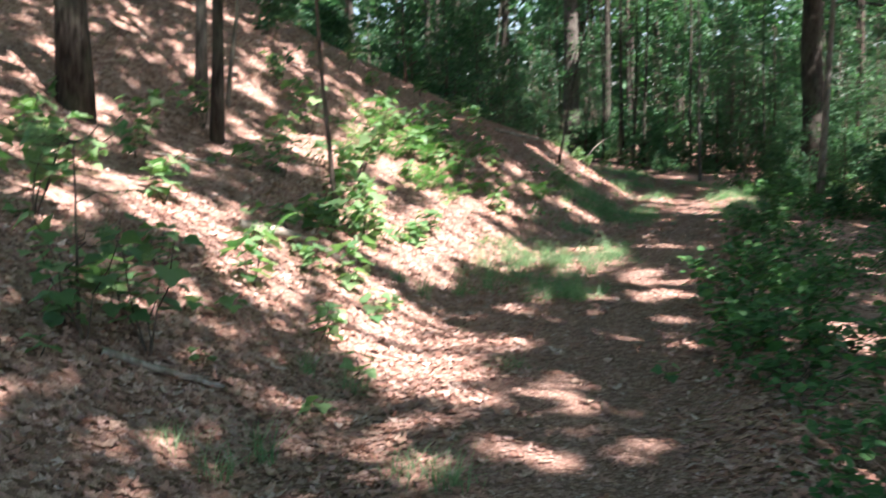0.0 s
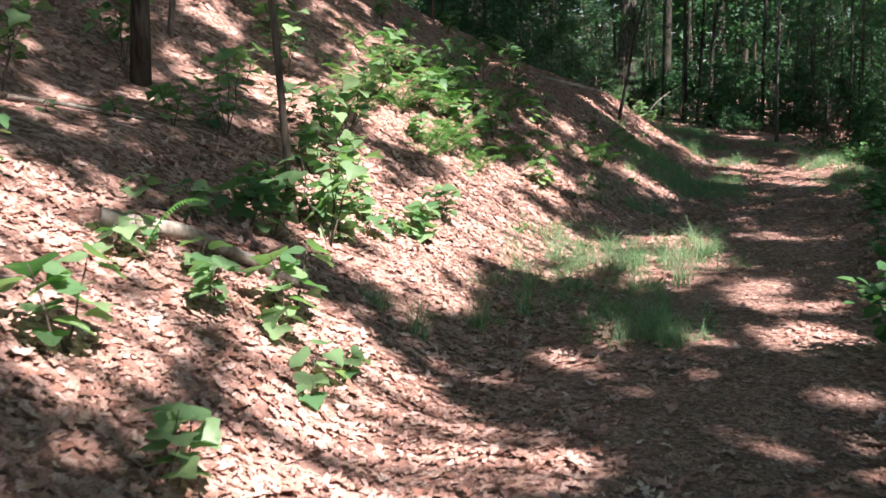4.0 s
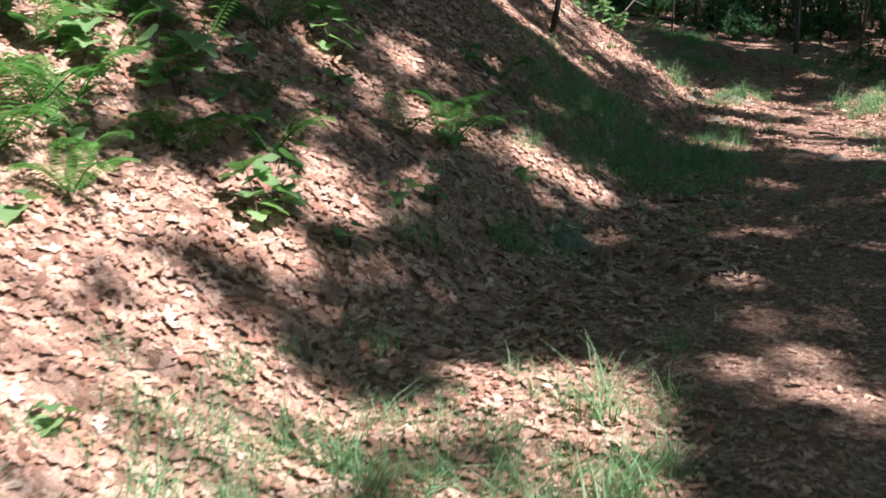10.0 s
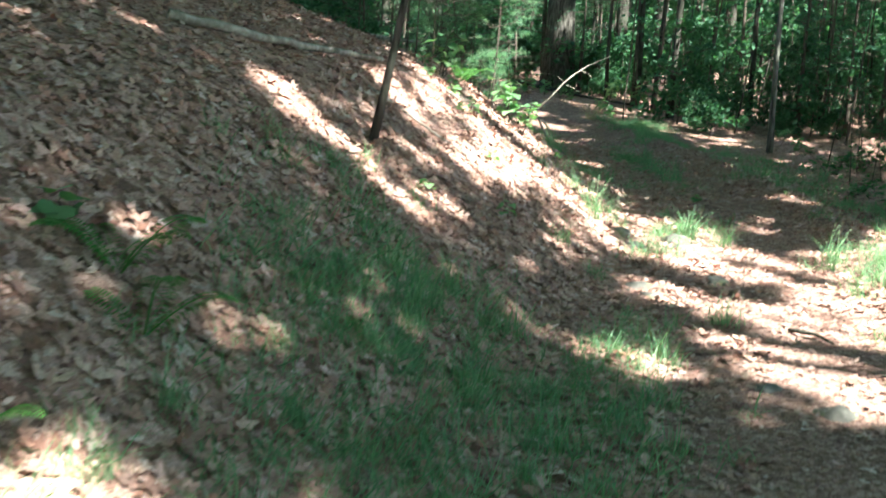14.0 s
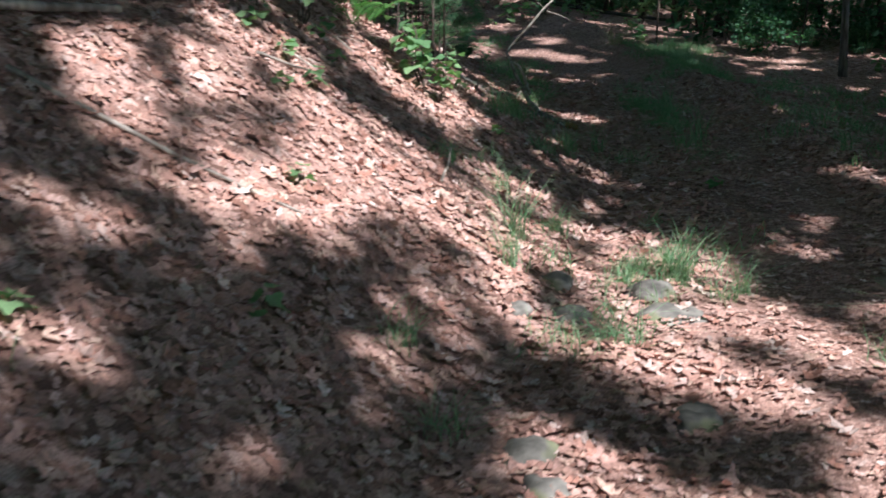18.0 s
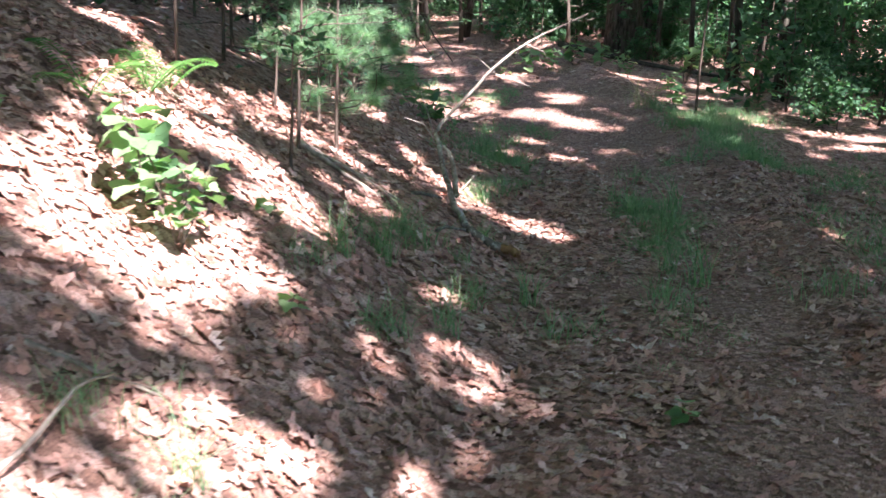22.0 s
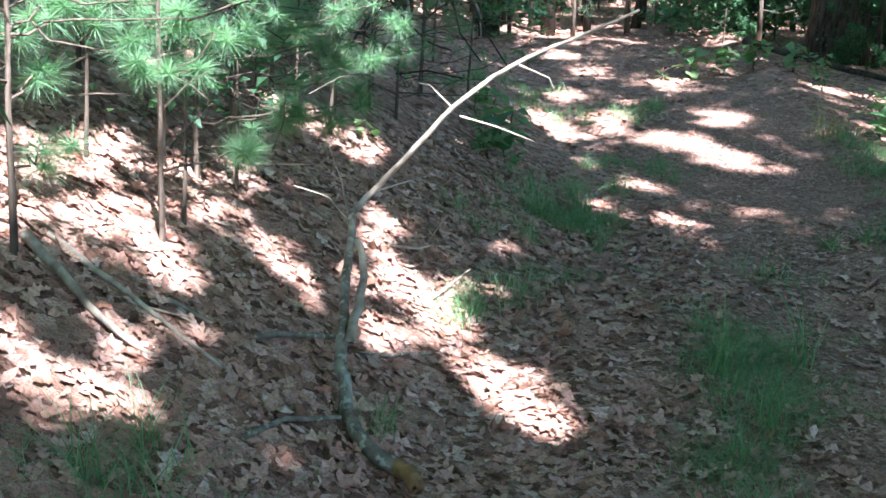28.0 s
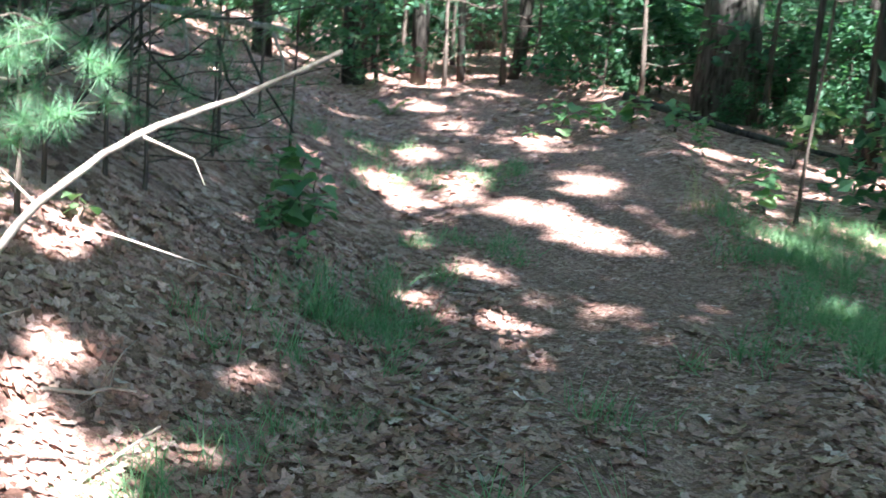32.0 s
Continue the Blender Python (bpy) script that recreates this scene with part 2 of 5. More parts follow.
def mesh_data(name, verts, faces, mat, smooth=False):
    """A mesh from an array of points and an array of faces with one number of corners."""
    verts, faces = np.asarray(verts, np.float32), np.asarray(faces, np.int32)
    me = bpy.data.meshes.new(name)
    n, k = faces.shape
    me.vertices.add(len(verts))
    me.vertices.foreach_set("co", verts.ravel())
    me.loops.add(n * k)
    me.loops.foreach_set("vertex_index", faces.ravel())
    me.polygons.add(n)
    me.polygons.foreach_set("loop_start", np.arange(0, n * k, k, dtype=np.int32))
    me.update(calc_edges=True)
    me.polygons.foreach_set("use_smooth", np.full(n, smooth))
    me.materials.append(mat)
    return me


def part(name, me, parent=None, label="", m=None):
    ob = new(name, me)
    if parent:
        ob.parent = parent
    if m is not None:
        ob.matrix_basis = m
    if label:
        ob["label"] = label
    return ob


def tube(points, radii, sides=7):
    """Points and four-cornered faces of a tapering, capped branch along a line of points."""
    p, r = np.asarray(points, float), np.asarray(radii, float)
    d = np.gradient(p, axis=0)
    d /= np.linalg.norm(d, axis=1)[:, None] + 1e-9
    ref = np.where(np.abs(d[:, 2:3]) > 0.9, [[1.0, 0, 0]], [[0, 0, 1.0]])
    u = np.cross(d, ref)
    u /= np.linalg.norm(u, axis=1)[:, None]
    for i in range(1, len(u)):
        w = u[i - 1] - d[i] * (u[i - 1] @ d[i])
        u[i] = w / (np.linalg.norm(w) + 1e-9)
    v = np.cross(d, u)
    a = np.arange(sides) * 2 * np.pi / sides
    ring = p[:, None] + r[:, None, None] * (np.cos(a)[None, :, None] * u[:, None] + np.sin(a)[None, :, None] * v[:, None])
    V = np.concatenate([ring.reshape(-1, 3), p[-1:], p[:1]])
    n = len(p)
    F = []
    for i in range(n - 1):
        for k in range(sides):
            F.append((i * sides + k, i * sides + (k + 1) % sides, (i + 1) * sides + (k + 1) % sides, (i + 1) * sides + k))
    top, low = n * sides, n * sides + 1
    for k in range(0, sides - 1, 2):
        F.append(((n - 1) * sides + k, (n - 1) * sides + k + 1, (n - 1) * sides + (k + 2) % sides, top))
        F.append((k + 1, k, low, (k + 2) % sides))
    return V, np.array(F)


def joined(pieces):
    V, F, o = [], [], 0
    for v, f in pieces:
        V.append(v)
        F.append(np.asarray(f) + o)
        o += len(v)
    return np.concatenate(V), np.concatenate(F)


def wander(a, b, n, amount, r=rng):
    """A slightly crooked line from a to b."""
    t = np.linspace(0, 1, n)[:, None]
    p = np.asarray(a, float) * (1 - t) + np.asarray(b, float) * t
    j = r.normal(0, amount, (n, 3)) * np.sin(np.pi * t)
    return p + j


def frames_of(n, r, tilt=1.0):
    """n random turns as matrices; tilt 0 keeps the z axis upright, 1 leaves it free."""
    yaw = r.uniform(0, 2 * np.pi, n)
    ax = r.normal(0, 1, (n, 3))
    ax[:, 2] *= 0.2
    ax /= np.linalg.norm(ax, axis=1)[:, None]
    ang = r.normal(0, tilt, n)
    K = np.zeros((n, 3, 3))
    K[:, 0, 1], K[:, 0, 2], K[:, 1, 0] = -ax[:, 2], ax[:, 1], ax[:, 2]
    K[:, 1, 2], K[:, 2, 0], K[:, 2, 1] = -ax[:, 0], -ax[:, 1], ax[:, 0]
    R = np.eye(3) + np.sin(ang)[:, None, None] * K + (1 - np.cos(ang))[:, None, None] * (K @ K)
    Z = np.zeros((n, 3, 3))
    Z[:, 0, 0] = Z[:, 1, 1] = np.cos(yaw)
    Z[:, 0, 1], Z[:, 1, 0], Z[:, 2, 2] = -np.sin(yaw), np.sin(yaw), 1
    return R @ Z


def strewn(template, faces, places, turns, sizes):
    """Many copies of one small shape as one mesh's points and faces."""
    n, k = len(places), template.shape[-2]
    t = template if template.ndim == 3 else np.broadcast_to(template, (n, k, 3))
    V = np.einsum("nij,nkj->nki", turns, t * np.reshape(sizes, (n, 1, 1))) + np.asarray(places)[:, None]
    F = np.asarray(faces)[None] + (np.arange(n) * k)[:, None, None]
    return V.reshape(-1, 3), F.reshape(-1, np.shape(faces)[1])


LEAFLET = np.array([(0, 0, 0), (0.33, 0.45, 0.1), (0, 1.0, -0.08), (-0.33, 0.45, 0.1)])
LEAFLET_FACES = np.array([(0, 1, 2), (0, 2, 3)])


def oak_leaves(n, r):
    """n oak leaves, each with its own curl: points (n, 10, 3)."""
    s = np.array([0, 0.25, 0.45, 0.7, 1.0])
    w = np.array([0.03, 0.2, 0.13, 0.24, 0.07])
    x = np.stack([w * r.uniform(0.6, 1.3, (n, 5)), -w * r.uniform(0.6, 1.3, (n, 5))], 2)
    y = np.repeat((s - 0.5)[None, :, None], n, 0).repeat(2, 2)
    curl, bend, twist = r.normal(0.6, 0.9, (n, 1, 1)), r.normal(0.2, 0.35, (n, 1, 1)), r.normal(0, 0.7, (n, 1, 1))
    z = curl * x * x + bend * y * y + twist * x * y
    return np.stack([x, y, z], 3).reshape(n, 10, 3)


def lobed_oak_leaves(n, r):
    """n larger oak leaves with deep lobes: points (n, 16, 3)."""
    s = np.array([0, 0.14, 0.27, 0.4, 0.53, 0.68, 0.82, 1.0])
    w = np.array([0.015, 0.15, 0.06, 0.24, 0.08, 0.26, 0.1, 0.05])
    x = np.stack([w * r.uniform(0.7, 1.25, (n, 8)), -w * r.uniform(0.7, 1.25, (n, 8))], 2)
    y = np.repeat((s - 0.5)[None, :, None], n, 0).repeat(2, 2)
    curl, bend, twist = r.normal(0.7, 0.9, (n, 1, 1)), r.normal(0.25, 0.5, (n, 1, 1)), r.normal(0, 0.8, (n, 1, 1))
    z = curl * x * x + bend * y * y + twist * x * y + r.normal(0, 0.02, (n, 8, 2))
    return np.stack([x, y, z], 3).reshape(n, 16, 3)


LOBED_FACES = np.array([(2 * i, 2 * i + 1, 2 * i + 3, 2 * i + 2) for i in range(7)])
OAK_FACES = np.array([(2 * i, 2 * i + 1, 2 * i + 3, 2 * i + 2) for i in range(4)])


def slopes(x, y):
    e = 0.05
    return -(land(x + e, y) - land(x - e, y)) / (2 * e), -(land(x, y + e) - land(x, y - e)) / (2 * e)


def leaned(turns, x, y):
    """Turns laid onto the slope of the ground."""
    gx, gy = slopes(x, y)
    nz = np.stack([gx, gy, np.ones_like(gx)], -1)
    nz /= np.linalg.norm(nz, axis=-1)[:, None]
    nx = np.cross(np.broadcast_to([0, 1.0, 0], nz.shape), nz)
    nx /= np.linalg.norm(nx, axis=-1)[:, None]
    return np.stack([nx, np.cross(nz, nx), nz], -1) @ turns


def ground_point(x, y, lift=0.0):
    return Vector((x, y, float(land(x, y)) + lift))


# ---------------------------------------------------------------- ground
def spread(fine_a, fine_b, step, far):
    out = [fine_b]
    s = step
    while out[-1] < far:
        s *= 1.35
        out.append(out[-1] + s)
    left = [fine_a]
    s = step
    while left[-1] > -far:
        s *= 1.35
        left.append(left[-1] - s)
    return np.array(left[:0:-1] + list(np.arange(fine_a, fine_b, step)) + out)


gx, gy = spread(-9.0, 4.0, 0.12, 600), spread(1.0, 42.0, 0.12, 600)
GX, GY = np.meshgrid(gx, gy)
GZ = land(GX, GY) + 0.012 * np.sin(9 * GX + 4 * np.sin(3 * GY)) * np.sin(8 * GY + 3 * np.sin(4 * GX))
nx, ny = len(gx), len(gy)
idx = np.arange(nx * ny).reshape(ny, nx)
quads = np.stack([idx[:-1, :-1], idx[:-1, 1:], idx[1:, 1:], idx[1:, :-1]], -1).reshape(-1, 4)
ground = part("ground", mesh_data("ground", np.stack([GX, GY, GZ], -1).reshape(-1, 3), quads, SOIL, True))
wear = trodden(GX, GY)
ground.data.attributes.new("worn", "FLOAT", "POINT").data.foreach_set("value", wear.astype(np.float32).ravel())
tagged(ground, "brown forest soil with a worn trail below a steep bank", "ground", kind="structure")


def scatter(n, x0, x1, y0, y1, r):
    return r.uniform(x0, x1, n), r.uniform(y0, y1, n)


def lay_litter(name, n, box, size, lift, r, keep, label, shape=oak_leaves, faces=OAK_FACES):
    x, y = scatter(n, *box, r)
    ok = keep(x, y, r.random(n))
    x, y = x[ok], y[ok]
    P = np.stack([x, y, land(x, y) + lift + r.uniform(0, 0.009, len(x))], -1)
    V, F = strewn(shape(len(x), r), faces, P, leaned(frames_of(len(x), r, 0.13), x, y), r.uniform(*size, len(x)))
    return tagged(part(name, mesh_data(name, V, F, LITTER)), label, "leaf litter", kind="stuff")


def near_keep(x, y, u):
    return u < 1 - 0.72 * trodden(x, y) * np.where(y > 21, 0.8, 1)


lay_litter("leaf_litter", 76000, (-4.4, 0.9, 3.6, 33.5), (0.025, 0.062), 0.006, np.random.default_rng(11), near_keep, "brown and pinkish dry oak leaves covering the bank")
lay_litter("leaf_litter", 13000, (-11, -4.5, 3.0, 46), (0.07, 0.15), 0.008, np.random.default_rng(12), lambda x, y, u: u < 1, "dry brown oak leaves higher up the bank")
lay_litter("leaf_litter", 8000, (-12, 7, 33, 41), (0.05, 0.1), 0.008, np.random.default_rng(13), lambda x, y, u: ((y < 38.6) | (u < 0.25)) & ((u < 0.2) | ~on_trail(x, y, 0.2)), "dry leaves on the forest floor past the bend")
lay_litter("leaf_litter", 7000, (0.8, 8, -2, 34), (0.07, 0.15), 0.008, np.random.default_rng(14), lambda x, y, u: u < 1, "dry leaves under the shrubs beside the trail")
lay_litter("oak_leaves", 36000, (-4.4, 0.9, 3.6, 31.5), (0.05, 0.125), 0.01, np.random.default_rng(16), lambda x, y, u: u < 1 - 0.9 * trodden(x, y), "curled lobed oak leaves lying on the litter", lobed_oak_leaves, LOBED_FACES)
lay_litter("leaf_crumbs", 56000, (-6.5, 1.4, 3.5, 38), (0.014, 0.042), 0.004, np.random.default_rng(15), lambda x, y, u: on_trail(x, y, 0.7), "broken leaf crumbs trodden into the trail")

# ---------------------------------------------------------------- trees


def leaf_cloud(centres, per, spread_r, size, r, template=LEAFLET, faces=LEAFLET_FACES, tilt=1.1):
    n = len(centres) * per
    P = np.repeat(centres, per, 0) + r.normal(0, spread_r, (n, 3)) * [1, 1, 0.6]
    return strewn(template, faces, P, frames_of(n, r, tilt), r.uniform(0.6, 1.25, n) * size)


def pine_tufts(centres, needles, length, r, half=0.02):
    n = len(centres) * needles
    tri = np.array([(-half, 0, 0), (half, 0, 0), (0, 1, 0)])
    turns = frames_of(n, r, 1.5)
    return strewn(tri, np.array([(0, 1, 2)]), np.repeat(centres, needles, 0), turns, r.uniform(0.7, 1.1, n) * length)


def trunk_line(height, lean, r, wob=0.05, n=9):
    t = np.linspace(0, 1, n)
    p = np.stack([lean[0] * t * height, lean[1] * t * height, t * height - 0.15], -1)
    p[1:, :2] += np.cumsum(r.normal(0, wob, (n - 1, 2)), 0) * height / 12
    return p


def build_tree(name, height, radius, crown_low, crown_wide, clusters, per, leaf, kind, r, bark, crown_mat, lean=(0, 0), limbs=9, flare=1.35):
    """A tree: trunk with a flared foot, limbs, and a crown of many leaves with gaps."""
    tree = new(name)
    p = trunk_line(height, lean, r)
    t = np.linspace(0, 1, len(p))
    rad = radius * (1 - 0.8 * t)
    rad[0] *= flare
    part("trunk", mesh_data("trunk", *tube(p, rad, 12 if radius > 0.12 else 8), bark, True), tree)
    cents, boughs = [], []
    for k in range(limbs):
        h = crown_low + (height * 0.96 - crown_low) * (k + r.random()) / limbs
        root = np.array([np.interp(h, p[:, 2], p[:, i]) for i in range(3)])
        reach = crown_wide * (1 - 0.6 * (h - crown_low) / max(height - crown_low, 0.1)) * r.uniform(0.6, 1.1)
        a = r.uniform(0, 2 * np.pi)
        rise = 0.05 if kind == "pine" else 0.35
        tip = root + reach * np.array([np.cos(a), np.sin(a), rise * r.uniform(0.2, 1.2)])
        line = wander(root, tip, 5, 0.04 * reach, r)
        rr = max(0.012, np.interp(h, p[:, 2], rad) * 0.4)
        boughs.append(tube(line, np.linspace(rr, 0.006, 5), 3))
        m = max(2, clusters // limbs)
        along = r.uniform(0.3, 1.05, m)[:, None]
        cents.append(root + (tip - root) * along + r.normal(0, 0.13 * reach, (m, 3)))
    part("bough", mesh_data("bough", *joined(boughs), bark, True), tree)["kind"] = "stuff"
    cents = np.concatenate(cents)
    if kind == "pine":
        V, F = pine_tufts(cents, per, leaf, r)
    else:
        V, F = leaf_cloud(cents, per, 0.22 * max(0.5, crown_wide / 2), leaf, r)
    part("crown", mesh_data("crown", V, F, crown_mat), tree)
    return tree


def plant_tree(proto, x, y, turn, size=1.0):
    m = Matrix.Translation(ground_point(x, y)) @ Matrix.Rotation(turn, 4, "Z") @ Matrix.Scale(size, 4)
    t = copy_thing(proto, m)
    t.matrix_basis = m
    return t


R2 = np.random.default_rng(21)
understory = []
for i in range(5):
    t = build_tree("young_tree", 4.2 + i * 0.7, 0.03 + 0.008 * i, 0.2, 1.5 + 0.15 * i, 130, 9, 0.17, "leaf", R2, STEM, CROWN, limbs=16)
    understory.append(tagged(t, "slender young broadleaf tree with green leaves in the woods", "tree", "young trees in the woods"))
for i in range(3):
    t = build_tree("young_pine", 4.0 + i, 0.04, 0.4, 1.5, 150, 17, 0.18, "pine", R2, STEM, NEEDLE, limbs=18)
    understory.append(tagged(t, "young white pine with soft green needles in the woods", "tree", "young pines in the woods"))
shrubs = []
for i in range(3):
    t = build_tree("woodland_shrub", 1.3 + 0.4 * i, 0.014, 0.08, 0.8 + 0.12 * i, 100, 8, 0.13, "leaf", R2, STEM, CROWN, limbs=10)
    shrubs.append(tagged(t, "leafy green woodland shrub under the trees", "shrub", "woodland shrubs"))
tall = []
for i in range(3):
    t = build_tree("forest_tree", 17 + 2 * i, 0.16 + 0.04 * i, 7, 4.2, 100, 14, 0.42, "leaf", R2, BARK, CROWN, lean=(R2.normal(0, 0.02), 0), limbs=13)
    tall.append(tagged(t, "tall forest tree with grey brown furrowed bark", "tree", "tall trees of the forest"))

# where each prototype itself stands
for k, (t, (x, y)) in enumerate(zip(understory + tall, [(-9.5, 41), (-4.0, 43.0), (-1.0, 39.5), (2.5, 37.0), (4.5, 33.0), (-6.5, 43.5), (1.4, 41.5), (-12, 37), (-3.7, 46), (5.5, 40), (-11, 45)])):
    t.matrix_basis = Matrix.Translation(ground_point(x, y)) @ Matrix.Rotation(k * 1.7, 4, "Z")

for k, (t, (x, y)) in enumerate(zip(shrubs, [(-5.6, 40.2), (0.9, 35.5), (-8.5, 19.0)])):
    t.matrix_basis = Matrix.Translation(ground_point(x, y)) @ Matrix.Rotation(k * 1.3, 4, "Z")

# thickets past the bend, along the foot of the wood and up the bank
R3 = np.random.default_rng(31)
count = 0
while count < 105:
    x, y = R3.uniform(-20, 12), R3.uniform(34.5, 54)
    if (-6.5 < x < -1.5 and y < 38.6) or (y < 38.0 and on_trail(x, y, 0.9)) or (x < np.interp(y, TOE_Y, TOE_X) + 0.4 and y < 37):
        continue
    plant_tree(understory[R3.integers(0, 8)], x, y, R3.uniform(0, 6.3), R3.uniform(0.6, 1.15))
    count += 1
for k in range(30):
    plant_tree(understory[R3.integers(0, 8)], R3.uniform(2.0, 9), R3.uniform(24, 36), R3.uniform(0, 6.3), R3.uniform(0.3, 0.6))
count = 0
while count < 75:
    x, y = R3.uniform(-15, 7), R3.uniform(33.5, 46)
    if (-6.2 < x < -1.5 and y < 38.2) or (y < 38 and on_trail(x, y, 0.7)) or (x < np.interp(y, TOE_Y, TOE_X) + 0.2 and y < 36.5):
        continue
    plant_tree(shrubs[count % 3], x, y, R3.uniform(0, 6.3), R3.uniform(0.6, 1.2))
    count += 1
for k in range(44):
    plant_tree(shrubs[k % 3], R3.uniform(-13, -6.4), R3.uniform(10, 34), R3.uniform(0, 6.3), R3.uniform(0.5, 1.1))
for k in range(26):
    plant_tree(shrubs[k % 3], R3.uniform(1.8, 6), R3.uniform(13, 33), R3.uniform(0, 6.3), R3.uniform(0.4, 0.8))
for k in range(38):
    plant_tree(understory[R3.integers(0, 8)], R3.uniform(-20, -9.5), R3.uniform(12, 40), R3.uniform(0, 6.3), R3.uniform(0.6, 1.1))
for k in range(20):
    plant_tree(tall[R3.integers(0, 3)], R3.uniform(-26, 18), R3.uniform(44, 64), R3.uniform(0, 6.3), R3.uniform(0.7, 1.25))
for k in range(16):
    plant_tree(tall[R3.integers(0, 3)], R3.uniform(-24, -9), R3.uniform(-8, 38), R3.uniform(0, 6.3), R3.uniform(0.7, 1.2))
for k in range(8):
    plant_tree(tall[R3.integers(0, 3)], R3.uniform(-8, 12), R3.uniform(-16, -6), R3.uniform(0, 6.3), R3.uniform(0.8, 1.2))

# ---------------------------------------------------------------- unseen canopy added right of the trail to shape its dappled light
# openings and dense boughs, set by the light and shade wanted on the ground: x, y, two half-axes, turn in degrees
GAPS_A = [(-2.9, 4, 0.28, 0.12, 126), (-2.4, 4.2, 0.33, 0.21, 86), (-1.4, 6.2, 0.41, 0.31, 163), (-0.7, 6.5, 0.31, 0.23, 89), (-1.7, 6.6, 0.52, 0.4, 107), (-2.1, 7.4, 0.74, 0.46, 78), (0, 7.6, 0.89, 0.11, 104), (-3.3, 7.7, 0.96, 0.37, 105), (-1.4, 7.7, 0.3, 0.2, 102), (-4.2, 8, 0.71, 0.49, 119), (-2.6, 8.2, 0.47, 0.33, 86), (-2.8, 8.6, 0.9, 0.34, 119), (1.2, 8.6, 0.67, 0.16, 96), (-2.2, 8.7, 0.63, 0.35, 122), (-2.6, 8.8, 0.52, 0.19, 58), (-0.2, 8.9, 0.16, 0.11, 16), (-3, 9.1, 0.49, 0.35, 123), (-1.4, 9.7, 0.21, 0.06, 125), (-0.9, 9.8, 0.14, 0.12, 120)]
GAPS_B = [(-0.3, 10.1, 0.38, 0.3, 78), (-2.6, 10.4, 0.65, 0.2, 96), (-3.2, 10.6, 1.6, 0.42, 107), (-0.2, 11, 0.21, 0.13, 144), (-0.6, 11.1, 0.31, 0.17, 113), (-3.5, 11.2, 1.25, 0.38, 111), (-0.6, 11.5, 0.22, 0.18, 162), (-1.4, 11.6, 0.3, 0.11, 104), (-3, 11.7, 1.09, 0.3, 101), (-2.8, 12.4, 1.76, 0.44, 94), (-2.1, 12.5, 1.04, 0.39, 84), (-2.3, 12.5, 1.12, 0.38, 63), (-4.6, 12.7, 0.83, 0.43, 125), (-1.2, 12.8, 1.32, 0.43, 89), (-1.1, 12.9, 0.83, 0.27, 104), (-2.7, 12.9, 0.61, 0.22, 120), (-2.3, 13.1, 0.5, 0.27, 108), (-1.1, 13.3, 0.34, 0.27, 23), (-1.4, 13.7, 0.32, 0.28, 123)]
GAPS_C = [(-2.9, 13.7, 0.16, 0.09, 58), (-4.3, 14, 0.83, 0.41, 88), (-3.5, 14, 0.8, 0.3, 112), (-0.4, 14, 0.5, 0.1, 140), (-2.6, 14.1, 0.37, 0.18, 124), (-4, 14.3, 1.4, 0.6, 112), (-0.4, 14.4, 0.22, 0.09, 136), (-4.3, 14.6, 1.95, 0.53, 107), (-2.5, 14.8, 0.29, 0.2, 90), (-0.6, 14.9, 0.18, 0.06, 109), (-2.6, 16, 0.25, 0.15, 65), (-3.1, 16, 0.15, 0.06, 37), (-2.5, 16.2, 0.18, 0.13, 29), (-2.2, 16.3, 0.13, 0.07, 75), (-2.8, 16.6, 0.14, 0.12, 69), (-1.8, 16.6, 0.23, 0.09, 60), (-1.7, 16.6, 0.44, 0.14, 61), (-2, 16.7, 0.26, 0.07, 70), (-0.5, 16.9, 0.13, 0.06, 112)]
GAPS_D = [(-3.2, 17.8, 0.35, 0.23, 141), (-2, 19.3, 0.1, 0.07, 65), (0, 19.7, 0.7, 0.28, 124), (-0.9, 19.7, 0.31, 0.17, 143), (-1.5, 19.8, 0.25, 0.08, 65), (-0.2, 20, 0.7, 0.31, 117), (-0.4, 20.1, 0.19, 0.12, 145), (-2.2, 20.1, 0.16, 0.1, 166), (-2.9, 20.2, 0.29, 0.19, 148), (-0.7, 20.2, 0.29, 0.13, 167), (-2.6, 20.3, 0.2, 0.07, 76), (-0.5, 20.4, 0.67, 0.16, 109), (-2.2, 20.6, 0.19, 0.13, 65), (0, 21, 0.45, 0.41, 60), (-0.8, 21.3, 0.51, 0.24, 142), (-0.7, 21.6, 0.7, 0.47, 131), (-0.3, 21.7, 1.05, 0.35, 124), (0.3, 21.8, 1.43, 0.82, 86), (0.2, 22, 0.57, 0.29, 87)]
GAPS_E = [(-2, 22, 0.24, 0.13, 67), (-2.7, 22.2, 0.6, 0.33, 86), (-1.6, 22.4, 0.31, 0.1, 58), (-1, 22.4, 0.35, 0.3, 21), (-1.6, 22.5, 0.28, 0.19, 73), (-1, 22.5, 1.02, 0.52, 133), (-2.5, 22.6, 0.25, 0.17, 80), (-2.4, 22.6, 1.01, 0.41, 95), (-0.5, 22.6, 0.78, 0.44, 111), (-2, 22.8, 0.94, 0.29, 61), (-1.4, 22.9, 0.88, 0.48, 85), (-2.2, 22.9, 0.34, 0.21, 84), (-1.2, 22.9, 0.59, 0.4, 9), (-1.4, 23, 0.42, 0.21, 81), (0.8, 23, 2.01, 0.38, 81), (-1.9, 23, 0.45, 0.26, 79), (-1, 23, 0.33, 0.2, 16), (-1.3, 23, 0.33, 0.18, 91), (-3, 23.1, 0.26, 0.17, 108)]
